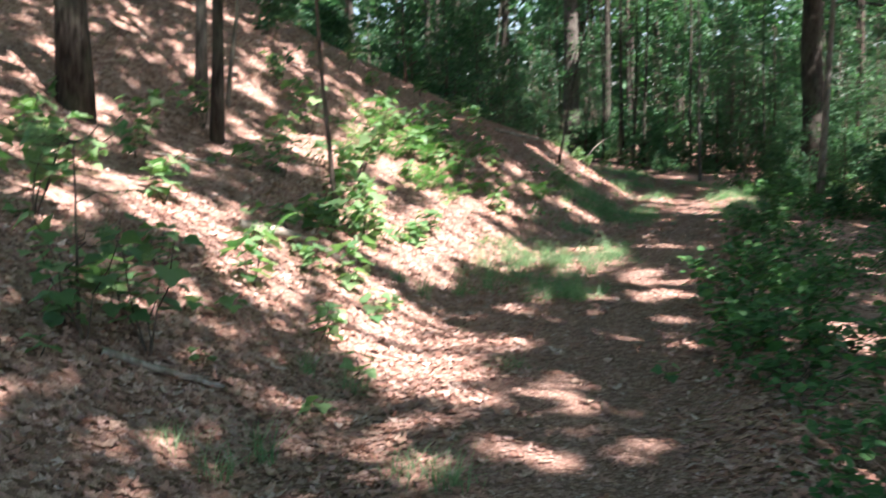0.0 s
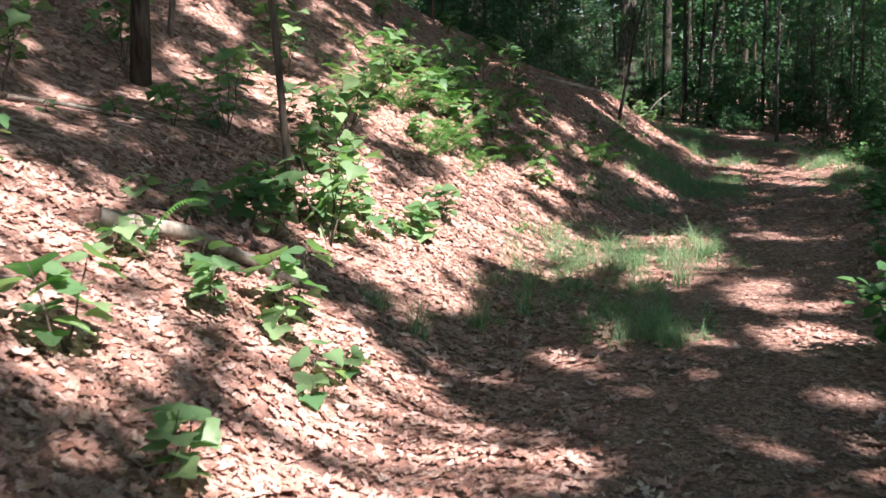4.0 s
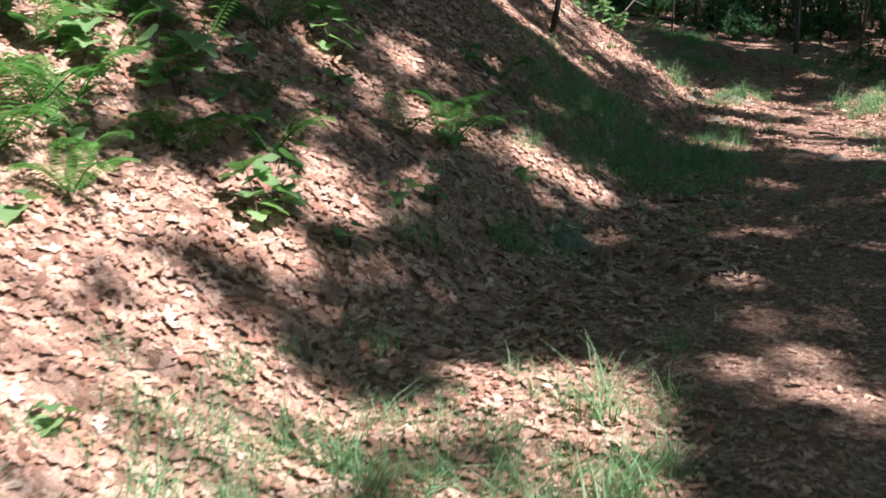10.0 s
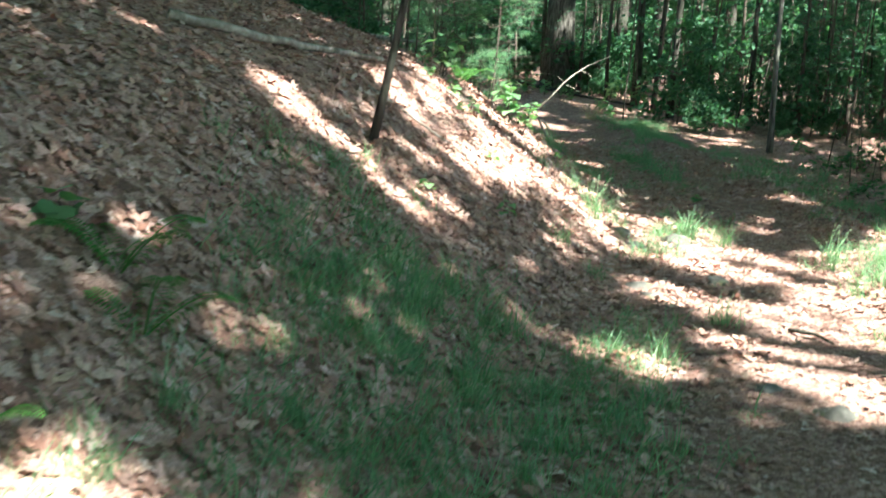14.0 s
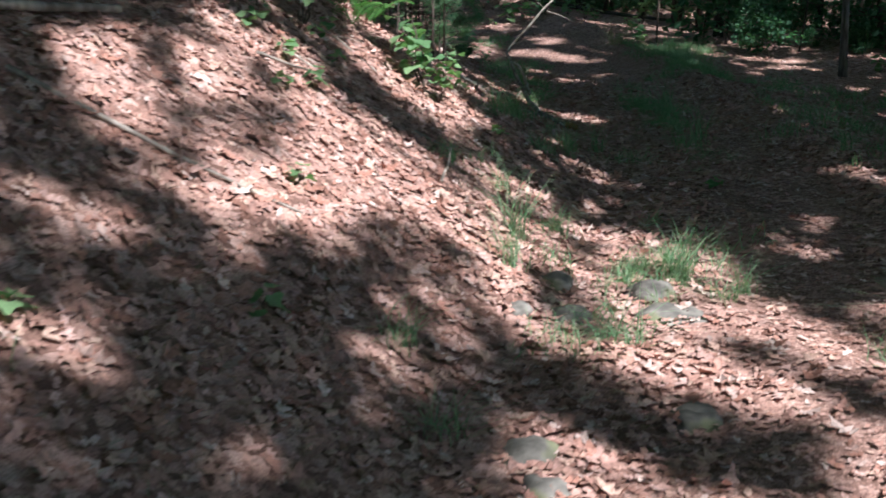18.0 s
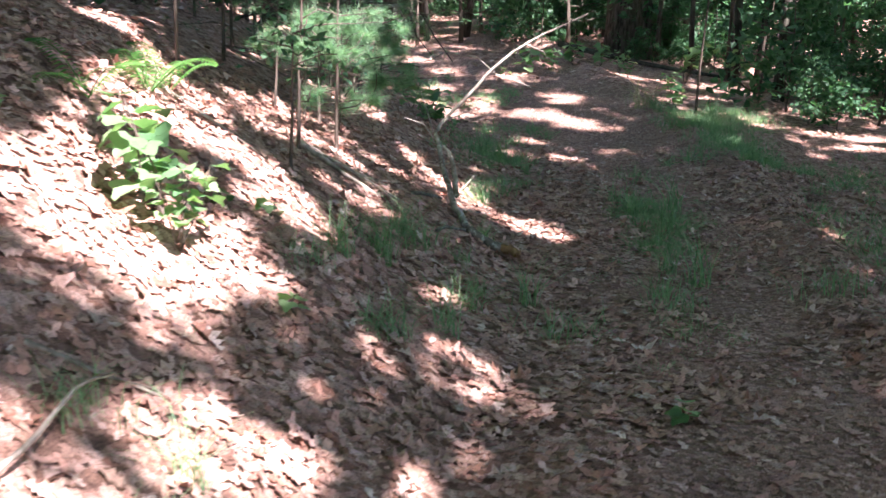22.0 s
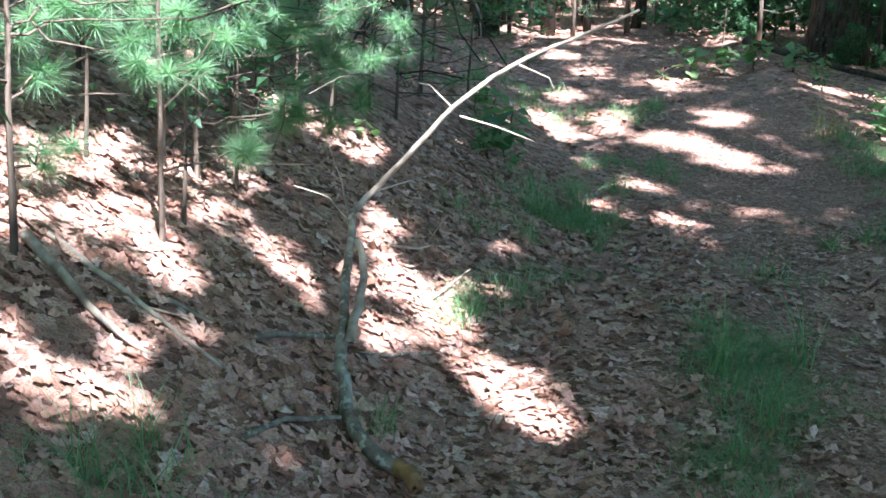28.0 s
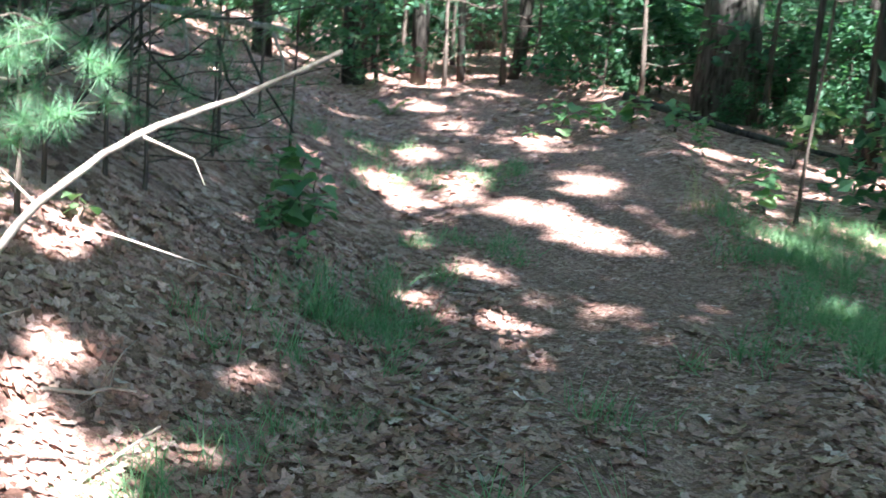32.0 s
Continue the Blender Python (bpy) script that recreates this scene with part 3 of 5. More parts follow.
GAPS_F = [(-1.1, 23.2, 0.96, 0.52, 79), (-2.8, 23.4, 0.37, 0.18, 114), (-1.4, 23.9, 0.16, 0.09, 74), (-2.1, 24, 0.23, 0.16, 127), (-1.8, 24, 0.25, 0.12, 60), (-2.4, 24.4, 0.26, 0.14, 72), (-2.6, 24.5, 0.4, 0.3, 150), (-2.4, 24.6, 0.17, 0.12, 80), (-2.4, 24.9, 0.17, 0.09, 138), (-1, 25.1, 0.13, 0.08, 157), (-1.6, 25.3, 0.18, 0.13, 126), (-3.2, 25.4, 0.3, 0.2, 120), (-2.7, 25.7, 0.42, 0.18, 141), (-3.4, 25.8, 0.3, 0.2, 120), (-3.2, 25.8, 0.57, 0.18, 123), (-2, 25.9, 0.2, 0.1, 93), (-3.5, 26.3, 0.37, 0.09, 119), (-3.9, 26.4, 0.45, 0.12, 125), (-2.7, 26.4, 0.09, 0.03, 131)]
GAPS_G = [(-2.9, 26.5, 0.12, 0.06, 134), (-2.7, 26.6, 0.12, 0.09, 101), (-3.4, 26.7, 0.17, 0.14, 120), (-2.9, 26.8, 0.11, 0.06, 47), (-3.5, 26.9, 0.14, 0.09, 154), (-4.6, 26.9, 0.67, 0.17, 136), (-3.4, 27, 0.17, 0.14, 120), (-3.6, 27, 0.17, 0.14, 120), (-3.5, 27.1, 0.17, 0.14, 120), (-2.8, 27.1, 0.07, 0.06, 64), (-3.8, 27.1, 0.17, 0.14, 120), (-3.6, 27.2, 0.17, 0.14, 120), (-3.6, 27.3, 0.17, 0.14, 120), (-3.3, 27.3, 0.29, 0.11, 154), (-3.7, 27.5, 0.37, 0.13, 136), (-3.7, 27.5, 0.17, 0.14, 120), (-3.7, 27.6, 0.17, 0.14, 120), (-3.8, 27.6, 0.17, 0.14, 120), (-3.6, 27.7, 0.17, 0.14, 120)]
GAPS_H = [(-3.2, 27.8, 0.3, 0.09, 158), (-3.2, 27.8, 0.17, 0.06, 142), (-3.7, 27.8, 0.17, 0.14, 120), (-2.8, 27.9, 0.18, 0.1, 117), (-3.7, 27.9, 0.17, 0.14, 120), (-2.4, 28.1, 0.67, 0.15, 148), (-4.1, 28.1, 0.48, 0.03, 137), (-3.1, 28.2, 0.09, 0.07, 67), (-3.8, 28.2, 0.16, 0.08, 128), (-3.1, 28.3, 0.12, 0.07, 84), (-3, 28.4, 0.49, 0.15, 154), (-3.1, 28.4, 0.15, 0.07, 73), (-3, 28.7, 0.23, 0.07, 64), (-1, 28.7, 0.18, 0.09, 142), (-3.5, 28.8, 0.19, 0.08, 116), (-4.5, 29.1, 0.15, 0.12, 120), (-4.4, 29.1, 0.15, 0.12, 120), (-4.2, 29.2, 0.15, 0.12, 120), (-4.4, 29.3, 0.15, 0.12, 120)]
GAPS_I = [(-4.1, 29.3, 0.15, 0.12, 120), (-4.2, 29.5, 0.15, 0.12, 120), (-3.2, 29.5, 0.13, 0.06, 92), (-3.2, 29.5, 0.17, 0.08, 95), (-2.7, 31.6, 0.22, 0.06, 72), (-3.6, 31.8, 0.29, 0.11, 163), (-1.7, 32.1, 0.25, 0.1, 150), (-3.4, 33.1, 0.44, 0.2, 0), (-5, 33.2, 0.39, 0.1, 128), (-3, 33.3, 0.2, 0.07, 80), (-4, 33.4, 0.55, 0.19, 146), (-5.4, 33.5, 0.37, 0.18, 114), (-2.3, 33.6, 0.3, 0.1, 150), (-4.8, 33.7, 0.32, 0.11, 145), (-4, 34.2, 0.35, 0.18, 65), (-2, 34.5, 0.35, 0.12, 150), (-5.9, 34.7, 0.56, 0.14, 123), (-2.1, 36.4, 0.36, 0.12, 109), (-2.6, 36.6, 0.63, 0.16, 127)]
GAPS_J = [(-2.5, 36.8, 0.52, 0.42, 145)]
GAPS = GAPS_A + GAPS_B + GAPS_C + GAPS_D + GAPS_E + GAPS_F + GAPS_G + GAPS_H + GAPS_I + GAPS_J
DENSE_A = [(-2.5, 4.1, 0.57, 0.41, 85), (-2.9, 4.8, 0.49, 0.22, 125), (-0.3, 6.5, 0.65, 0.33, 96), (-1.7, 8.6, 0.95, 0.22, 139), (-2.7, 9.3, 0.56, 0.27, 149), (-2.4, 9.3, 0.38, 0.14, 145), (-2.9, 9.6, 0.35, 0.13, 142), (-1.3, 10.8, 0.5, 0.3, 120), (-2.2, 11.2, 0.45, 0.29, 112), (-2.5, 13.8, 0.33, 0.06, 27), (-2.8, 15.5, 0.4, 0.21, 167), (-2.3, 17, 0.25, 0.12, 60), (-3.6, 18.6, 1.9, 0.4, 112), (-2, 19.4, 0.64, 0.4, 76), (-1.2, 20.5, 0.63, 0.44, 22), (-2.5, 21, 0.47, 0.36, 132), (-1.5, 21.1, 0.51, 0.29, 83), (-1.8, 21.1, 0.46, 0.27, 59), (-2.6, 21.1, 0.43, 0.21, 136)]
DENSE_B = [(-1.9, 21.5, 0.38, 0.27, 85), (-0.5, 21.6, 0.36, 0.24, 147), (-1.1, 21.8, 0.31, 0.17, 150), (-1.8, 22, 0.21, 0.09, 64), (-2.5, 22.3, 0.15, 0.07, 123), (-1.8, 22.4, 0.25, 0.12, 70), (-2.4, 23.8, 0.43, 0.21, 60), (-0.7, 24.4, 0.71, 0.42, 113), (-4, 37.9, 2.4, 0.5, 163)]
DENSE = DENSE_A + DENSE_B


def inside(x, y, a, b, long, wide, turn):
    """Roughly the distance out of an ellipse; below 0 inside it."""
    c, s = math.cos(radians(turn)), math.sin(radians(turn))
    u, v = (x - a) * c + (y - b) * s, (y - b) * c - (x - a) * s
    rho = np.sqrt((u / long) ** 2 + (v / wide) ** 2) + 1e-6
    return (rho - 1) * np.sqrt(u * u + v * v) / rho


def dapple(x, y):
    """Small flecks of light, longer along the shadows: high where the leaves are thin."""
    u, v = 0.857 * x - 0.515 * y, 0.515 * x + 0.857 * y
    n = np.sin(2.6 * u + 1.7 * np.sin(2.3 * v)) * np.sin(4.4 * v + 1.5 * np.sin(1.9 * u))
    return 0.65 * n + 0.35 * np.sin(6.1 * u + 2.0 * np.sin(3.7 * v)) * np.sin(8.3 * v + 1.7 * np.sin(4.1 * u))


def shade_wanted(x, y):
    """How far a place on the ground lies from the nearest gap in the canopy; below 0 inside a gap. Dense boughs close gaps."""
    bank = np.interp(y, TOE_Y, TOE_X) - x
    thin = np.select([(bank > 2.4) & (y < 17), y < 7.2, (y > 33.2) & (bank < 0), (y > 21) & (x > 1.0), y < 10, y < 15, (y < 20.2) & (bank < -0.9)], [0.36, np.select([x < -1.9, x < -0.4], [np.where(y < 5.4, 0.85, 0.5), 0.34], 0.9), 0.36, 0.6, np.where(bank > -0.6, 0.5, 0.85), 0.7, np.where(y > 17.6, 0.48, 0.62)], 1.5)
    k = (thin - dapple(x, y)) * 0.3
    wob = np.sin(7 * x + 3 * np.sin(5 * y)) * np.sin(6 * y + 2 * np.sin(4 * x))
    for a, b, long, wide, turn in GAPS:
        k = np.minimum(k, inside(x, y, a, b, long, wide, turn) - (0.025 if 25.3 < b < 30.6 else 0.04) - 0.16 * wide * wob)
    for a, b, long, wide, turn in DENSE:
        k = np.maximum(k, -inside(x, y, a, b, long, wide, turn) + 0.04 + 0.16 * wide * wob)
    sprays = np.sin(4.9 * x + 1.9 * np.sin(3.1 * y)) * np.sin(4.2 * y + 1.4 * np.sin(4.7 * x))
    return np.where((k < 0.05) & (sprays > 0.82) & ((y < 26) | (y > 30.3)), 0.08, k)


# feet of the added trees, out of view; their leaves follow shade_wanted
SHADE_TREES = [(5.5, -2.6), (6.2, 3.9), (7.6, 9.0), (9.5, 11.6), (6.6, 16.36), (9.0, 20.5), (6.8, 25.0), (9.5, 28.5), (6.5, 33.5), (8.5, 39.5)]
RC = np.random.default_rng(41)
N = 150000
FINE = 13000
cgx, cgy = RC.uniform(-11, 3.5, N), RC.uniform(-1, 46, N)
cgx[:FINE], cgy[:FINE] = RC.uniform(-4.6, -0.6, FINE), RC.uniform(25.6, 30.6, FINE)
fine = np.arange(N) < FINE
# over the woods the added leaves are thinned by noise to let sun in
open_wood = (cgy > 38.4) | (cgx > 1.6) & (cgy > 26)
room = np.where(open_wood, 0.3 * np.sin(2.2 * cgx + 2 * np.sin(cgy)) * np.sin(1.9 * cgy + np.sin(2 * cgx)) - 0.04, shade_wanted(cgx, cgy))
least = np.where(fine, 0.055, 0.1)
bough = np.clip(room * 0.75, least, np.where(fine, 0.2, 0.42))
keep = (room > RC.uniform(-0.02, 0.05, N)) & (RC.random(N) < (least / bough) ** 2)
cgx, cgy, bough = cgx[keep], cgy[keep], bough[keep]
cz = np.interp(cgy, (22, 25.5, 30.5, 33), (9.0, 7.0, 7.0, 9.0)) + 1.0 * np.sin(0.7 * cgx + 0.5 * cgy) + RC.uniform(0, 2.0, len(cgx)) + np.maximum(land(cgx, cgy) - 1.0, 0)
# each leaf cluster sits up the sun's ray from the place it shades
base = land(cgx, cgy)
far = (cz - base) / SUN.z
cpos = np.stack([cgx + SUN.x * far, cgy + SUN.y * far, cz], -1)
owner = np.argmin((cpos[:, 0:1] - np.array([c[0] for c in SHADE_TREES])) ** 2 * 0.2 + (cpos[:, 1:2] - np.array([c[1] for c in SHADE_TREES])) ** 2, 1)
for k, (x, y) in enumerate(SHADE_TREES):
    tree = new("canopy_tree")
    tree.location = ground_point(x, y)
    foot = np.array(tree.location)
    line = trunk_line(13.0, (0.0, 0.0), RC, 0.03)
    # the fifth trunk is placed so that its shadow makes the band across the trail
    rad = (0.24 if k == 4 else 0.2) * (1 - 0.55 * np.linspace(0, 1, 9))
    rad[0] *= 1.4
    part("trunk", mesh_data("trunk", *tube(line, rad, 12), BARK, True), tree)
    mine = cpos[owner == k] - foot
    for j in range(12):
        tip = mine[RC.integers(0, len(mine))]
        root = np.array([0, 0, max(3.0, min(11.5, tip[2] - 0.28 * np.hypot(tip[0], tip[1]) - 0.4))])
        part("limb", mesh_data("limb", *tube(wander(root, tip, 7, 0.12, RC), np.linspace(0.06, 0.008, 7), 5), BARK, True), tree)
    big = np.repeat(bough[owner == k], 7)
    P = np.repeat(mine, 7, 0) + RC.normal(0, 0.4, (len(big), 3)) * big[:, None]
    V, F = strewn(LEAFLET, LEAFLET_FACES, P, frames_of(len(big), RC, 0.6), np.where(big > 0.16, 1.22, 1.0) * big * RC.uniform(0.8, 1.3, len(big)))
    part("crown", mesh_data("crown", V, F, CROWN), tree)
    tagged(tree, "tall unseen broadleaf tree added so that its boughs shade the trail", "tree", "canopy trees beside the trail")

# unseen leaves added beyond and beside the canopy trees to deepen the shade, and the far woods
RF = np.random.default_rng(43)
n = 2600
ox, oy = RF.uniform(-16, 18, n), RF.uniform(-12, 62, n)
out = (ox > 3.6) & (oy < 32) & (RF.random(n) < np.where(oy < 21, 1, 0.12)) | (oy < -1) | (oy > 48) | (ox < -11)
ox, oy = ox[out], oy[out]
oz = 8.5 + RF.uniform(0, 4, len(ox))
over = np.stack([ox + SUN.x / SUN.z * oz, oy + SUN.y / SUN.z * oz, oz + land(ox, oy)], -1)
# more added leaves on the right, to keep sun and its bounce out
wx, wy = RF.uniform(3.3, 14, 1500), RF.uniform(-7, 34, 1500)
shut = RF.random(1500) < np.where(wy < 24, 1, 0.25)
wx, wy, wz = wx[shut], wy[shut], RF.uniform(8, 12, np.count_nonzero(shut))
over = np.concatenate([over, np.stack([wx + SUN.x / SUN.z * wz, wy + SUN.y / SUN.z * wz, wz + land(wx, wy)], -1)])
# and over the left bank, to block the open sky above it
lx, ly = RF.uniform(-15, -3.0, 1700), RF.uniform(-4, 21, 1700)
over = np.concatenate([over, np.stack([lx, ly, land(lx, ly) + RF.uniform(6.5, 10, 1700)], -1)])
V, F = leaf_cloud(over, 8, 0.35, 0.36, RF)
tagged(part("sky_blocking_leaves", mesh_data("sky_blocking_leaves", V, F, CROWN)), "unseen green leaves added high over the woods to deepen the shade", "foliage", kind="stuff")
n = 7000
ang, dist = np.where(RF.random(n) < 0.75, RF.uniform(0.5, 2.7, n), RF.uniform(-0.2, 2 * np.pi - 0.2, n)), RF.uniform(0, 14, n)
fx, fy = np.cos(ang) * (34 + dist) - 3, 22 + np.sin(ang) * (40 + dist)
ok = (fx < -24) | (fy > 50) | (fx > 16) | (fy < -12)
fx, fy = fx[ok], fy[ok]
V, F = leaf_cloud(np.stack([fx, fy, land(fx, fy) + RF.uniform(0, 1, len(fx)) ** 1.3 * 13], -1), 9, 0.6, 0.8, RF)
tagged(part("far_woods", mesh_data("far_woods", V, F, CROWN)), "dense green woods in the distance", "woods", kind="stuff")

# ---------------------------------------------------------------- single trees and saplings


def trunk_thing(name, x, y, height, radius, label, bark=STEM, lean=(0, 0), seed=0, twigs=0, crown=0, pine=False, category="tree", low=0.35, wide=0.6, tufts_at=()):
    r = np.random.default_rng(seed)
    ob = new(name)
    ob.location = ground_point(x, y)
    p = trunk_line(height, lean, r, 0.03)
    rad = radius * (1 - 0.75 * np.linspace(0, 1, 9))
    rad[0] *= 1.25
    part("trunk", mesh_data("trunk", *tube(p, rad, 12 if radius > 0.1 else 7), bark, True), ob)
    tips = []
    for k in range(twigs):
        h = height * (low + (0.97 - low) * r.random())
        root = np.array([np.interp(h, p[:, 2], p[:, i]) for i in range(3)])
        a = r.uniform(0, 6.28)
        tip = root + wide * r.uniform(0.5, 1.2) * np.array([np.cos(a), np.sin(a), r.uniform(-0.1, 0.4)])
        part("branch", mesh_data("branch", *tube(wander(root, tip, 5, 0.03, r), np.linspace(max(0.004, radius * 0.25), 0.003, 5), 5), bark, True), ob)
        tips.append(root + (tip - root) * (np.array([[0.82], [1.0]]) if pine else r.uniform(0.55, 1.0, (3, 1))))
    for q in tufts_at:
        tip = np.array(q) - np.array(ob.location)
        h = min(max(tip[2] - 0.06, 0.1), height * 0.95)
        root = np.array([np.interp(h, p[:, 2], p[:, i]) for i in range(3)])
        part("branch", mesh_data("branch", *tube(wander(root, tip, 6, 0.015, r), np.linspace(0.005, 0.003, 6), 5), bark, True), ob)
        part("needle_tuft", mesh_data("needle_tuft", *pine_tufts(np.repeat([tip], 3, 0) + r.normal(0, 0.025, (3, 3)), 150, 0.115, r, 0.011), TUFT), ob)
    if crown and tips:
        c = np.concatenate(tips)
        V, F = pine_tufts(c, int(1.25 * crown), 0.1, r, 0.011) if pine else leaf_cloud(c, crown, 0.09, 0.11 if crown > 2 else 0.06, r)
        part("crown", mesh_data("crown", V, F, TUFT if pine else CROWN), ob)
    return tagged(ob, label, category)


TR = "leafless lower trunk of a forest tree on the bank"
trunk_thing("tree", -6.0, 9.6, 12, 0.16, "dark rough trunk of a forest tree on the bank", BARK, (0, 0), 1, 6)
trunk_thing("tree", -6.0, 12.4, 9, 0.075, TR, PALE_BARK, (0.06, 0), 2, 5)
trunk_thing("tree", -5.4, 11.5, 9, 0.075, TR, BARK, (0.05, 0), 3, 5)
trunk_thing("sapling", -5.8, 12.7, 5, 0.03, "thin leaning grey sapling on the bank", PALE_BARK, (0.15, 0), 4, 4)
trunk_thing("tree", -8.3, 14.6, 9, 0.06, TR, BARK, (0, 0), 5, 5)
trunk_thing("tree", 2.97, 29.5, 15, 0.33, "thick dark tree trunk standing beside the trail", BARK, (0, 0), 6, 4)
trunk_thing("tree", 2.6, 24.5, 9, 0.09, "pale slim leaning trunk beside the trail", PALE_BARK, (0.06, 0), 7, 4)
trunk_thing("sapling", -3.47, 10.1, 4.5, 0.03, "thin brown sapling on the leafy bank", STEM, (-0.03, 0.01), 8, 7, 5)
trunk_thing("sapling", -2.6, 20.6, 5, 0.026, "thin dark sapling above the sunlit bank", BARK, (0.2, 0.1), 9, 6, 6)
trunk_thing("tree", 0.12, 32.9, 7, 0.05, "thin pale trunk at the edge of the trail", PALE_BARK, (0, 0), 10, 4)
trunk_thing("tree", -4.42, 39.1, 16, 0.34, "big pine trunk with furrowed grey bark past the bend", PINE_BARK, (0, 0), 11, 5)
for k, (x, y, w, ln) in enumerate([(-9.03, 38.1, 0.13, 0), (-8.43, 38.74, 0.095, 0), (-8, 39.12, 0.05, 0), (-7.46, 39.54, 0.065, 0.12), (-8.9, 38.43, 0.03, 0), (-3.14, 37.79, 0.04, 0), (-2.47, 37.41, 0.07, 0), (-1.7, 36.1, 0.07, 0.03), (-2.1, 37.0, 0.05, 0.02), (-9.78, 39.15, 0.15, 0), (-9.0, 39.67, 0.1, 0.02), (-8.5, 39.98, 0.055, -0.03), (-7.8, 40.4, 0.07, 0.12), (-9.55, 39.3, 0.03, 0), (-4.0, 41.7, 0.045, 0), (-3.3, 41.9, 0.16, 0), (-7.5, 42.0, 0.03, 0.05), (-9.1, 40.7, 0.025, 0), (-10.5, 38.0, 0.12, 0), (-12.0, 37.0, 0.15, 0), (2.1, 35.7, 0.04, 0), (-0.2, 37.5, 0.06, 0)]):
    trunk_thing("tree", x, y, 9 + 3 * (w > 0.09), w, "straight thin forest trunk in the shade past the bend", BARK, (ln, 0), 60 + k, 5)

RS = np.random.default_rng(77)
for k in range(46):
    x, y = RS.uniform(-3.2, 5.5), RS.uniform(34.2, 41)
    trunk_thing("thin_stem", x, y, RS.uniform(3, 6), RS.uniform(0.012, 0.028), "thin bare grey stem at the edge of the woods", STEM if k % 3 else BARK, (RS.normal(0, 0.06), RS.normal(0, 0.04)), 200 + k, 3, 4, low=0.15, wide=0.5, category="sapling")
for k in range(24):
    t = RS.random()
    plant_tree(shrubs[k % 3], -2.6 - 4.4 * t + RS.normal(0, 0.3), 37.6 + 1.3 * min(1, 2 * t) + RS.uniform(0, 1.2), RS.uniform(0, 6.3), RS.uniform(0.16, 0.4))
for k in range(20):
    plant_tree(shrubs[k % 3], RS.uniform(-1.6, 4.5), RS.uniform(34.8, 37.5), RS.uniform(0, 6.3), RS.uniform(0.25, 0.45))

for k, (x, y, z) in enumerate([(-4.6, 26.2, 0.5), (-5.3, 27.0, 0.6), (-5.0, 25.0, 0.55), (-6.0, 26.0, 0.7), (-5.7, 28.5, 0.6), (-5.2, 23.4, 0.55), (-6.4, 24.2, 0.7), (-6.8, 29.2, 0.7), (-5.9, 21.8, 0.6), (-7.0, 31.5, 0.6), (-4.75, 28.4, 0.35), (-5.4, 29.7, 0.4), (-6.2, 30.8, 0.45)]):
    plant_tree(understory[k % 5 if k < 10 else 5 + k % 3], x, y, 1.9 * k, z)
RR = np.random.default_rng(83)
for k in range(54):
    plant_tree(shrubs[k % 3], RR.uniform(3.0, 13), RR.uniform(-5, 30), RR.uniform(0, 6.3), RR.uniform(0.6, 1.1))
for k in range(30):
    plant_tree(understory[k % 8], RR.uniform(4.5, 15), RR.uniform(-6, 27), RR.uniform(0, 6.3), RR.uniform(0.6, 1.0))
for k in range(12):
    plant_tree(shrubs[k % 3], RR.uniform(-8, 3), RR.uniform(-8, -2.5), RR.uniform(0, 6.3), RR.uniform(0.6, 1.0))

for k in range(26):
    plant_tree(shrubs[k % 3], RR.uniform(1.9, 5.0), RR.uniform(20, 33), RR.uniform(0, 6.3), RR.uniform(0.3, 0.6))
for k in range(22):
    x, y = RR.uniform(0.9, 4.0), RR.uniform(29, 34.5)
    trunk_thing("thin_stem", x, y, RR.uniform(0.8, 2.2), RR.uniform(0.006, 0.012), "thin bare brown twiggy stem under the trees", STEM, (RR.normal(0, 0.15), RR.normal(0, 0.1)), 400 + k, 6, 2, low=0.15, wide=0.35, category="sapling")

# young pines along the edge of the woods
RW = np.random.default_rng(91)
for k in range(46):
    x, y = (RW.uniform(-0.3, 6.5), RW.uniform(35.2, 40.0)) if k % 2 else (RW.uniform(-9.5, -2.4), RW.uniform(38.6, 42.5))
    plant_tree(understory[5 + k % 3], x, y, RW.uniform(0, 6.3), RW.uniform(0.55, 1.0))
# pine saplings on the low bank
NEAR_TUFTS = [[(-3.26, 26.95, 1.34), (-3.23, 26.82, 1.31), (-3.27, 26.91, 1.15), (-3.17, 26.84, 0.96), (-3.21, 27.02, 1.33), (-3.5, 26.95, 1.25), (-3.1, 26.5, 1.2)],
              [(-3.37, 27.3, 1.24), (-3.29, 27.4, 1.26), (-3.26, 27.49, 1.14), (-3.33, 27.26, 1.12), (-3.27, 27.57, 1.24), (-3.29, 27.38, 1.11), (-3.33, 27.35, 1.3), (-3.29, 27.47, 1.31), (-3.29, 27.7, 1.23), (-3.25, 27.67, 0.84), (-3.5, 27.45, 1.28)]]
FAR_TUFTS = [[(-3.59, 28.24, 1.24), (-3.49, 28.33, 1.15), (-3.53, 28.3, 1.26), (-3.39, 28.11, 0.89), (-3.44, 28.07, 0.91), (-3.34, 28.43, 0.92), (-3.46, 27.88, 0.8), (-3.43, 28.37, 1.06), (-3.64, 28.19, 1.15)],
             [(-4.18, 28.93, 1.11), (-4.26, 28.9, 1.18), (-4.02, 29.08, 1.22), (-3.81, 29.22, 1.19), (-3.85, 29.14, 1.01), (-3.98, 29.03, 0.98)],
             [(-3.6, 28.01, 0.77), (-3.44, 28.17, 0.89), (-3.36, 28.22, 0.86)]]
PINE_TUFTS = dict(enumerate(NEAR_TUFTS + FAR_TUFTS))
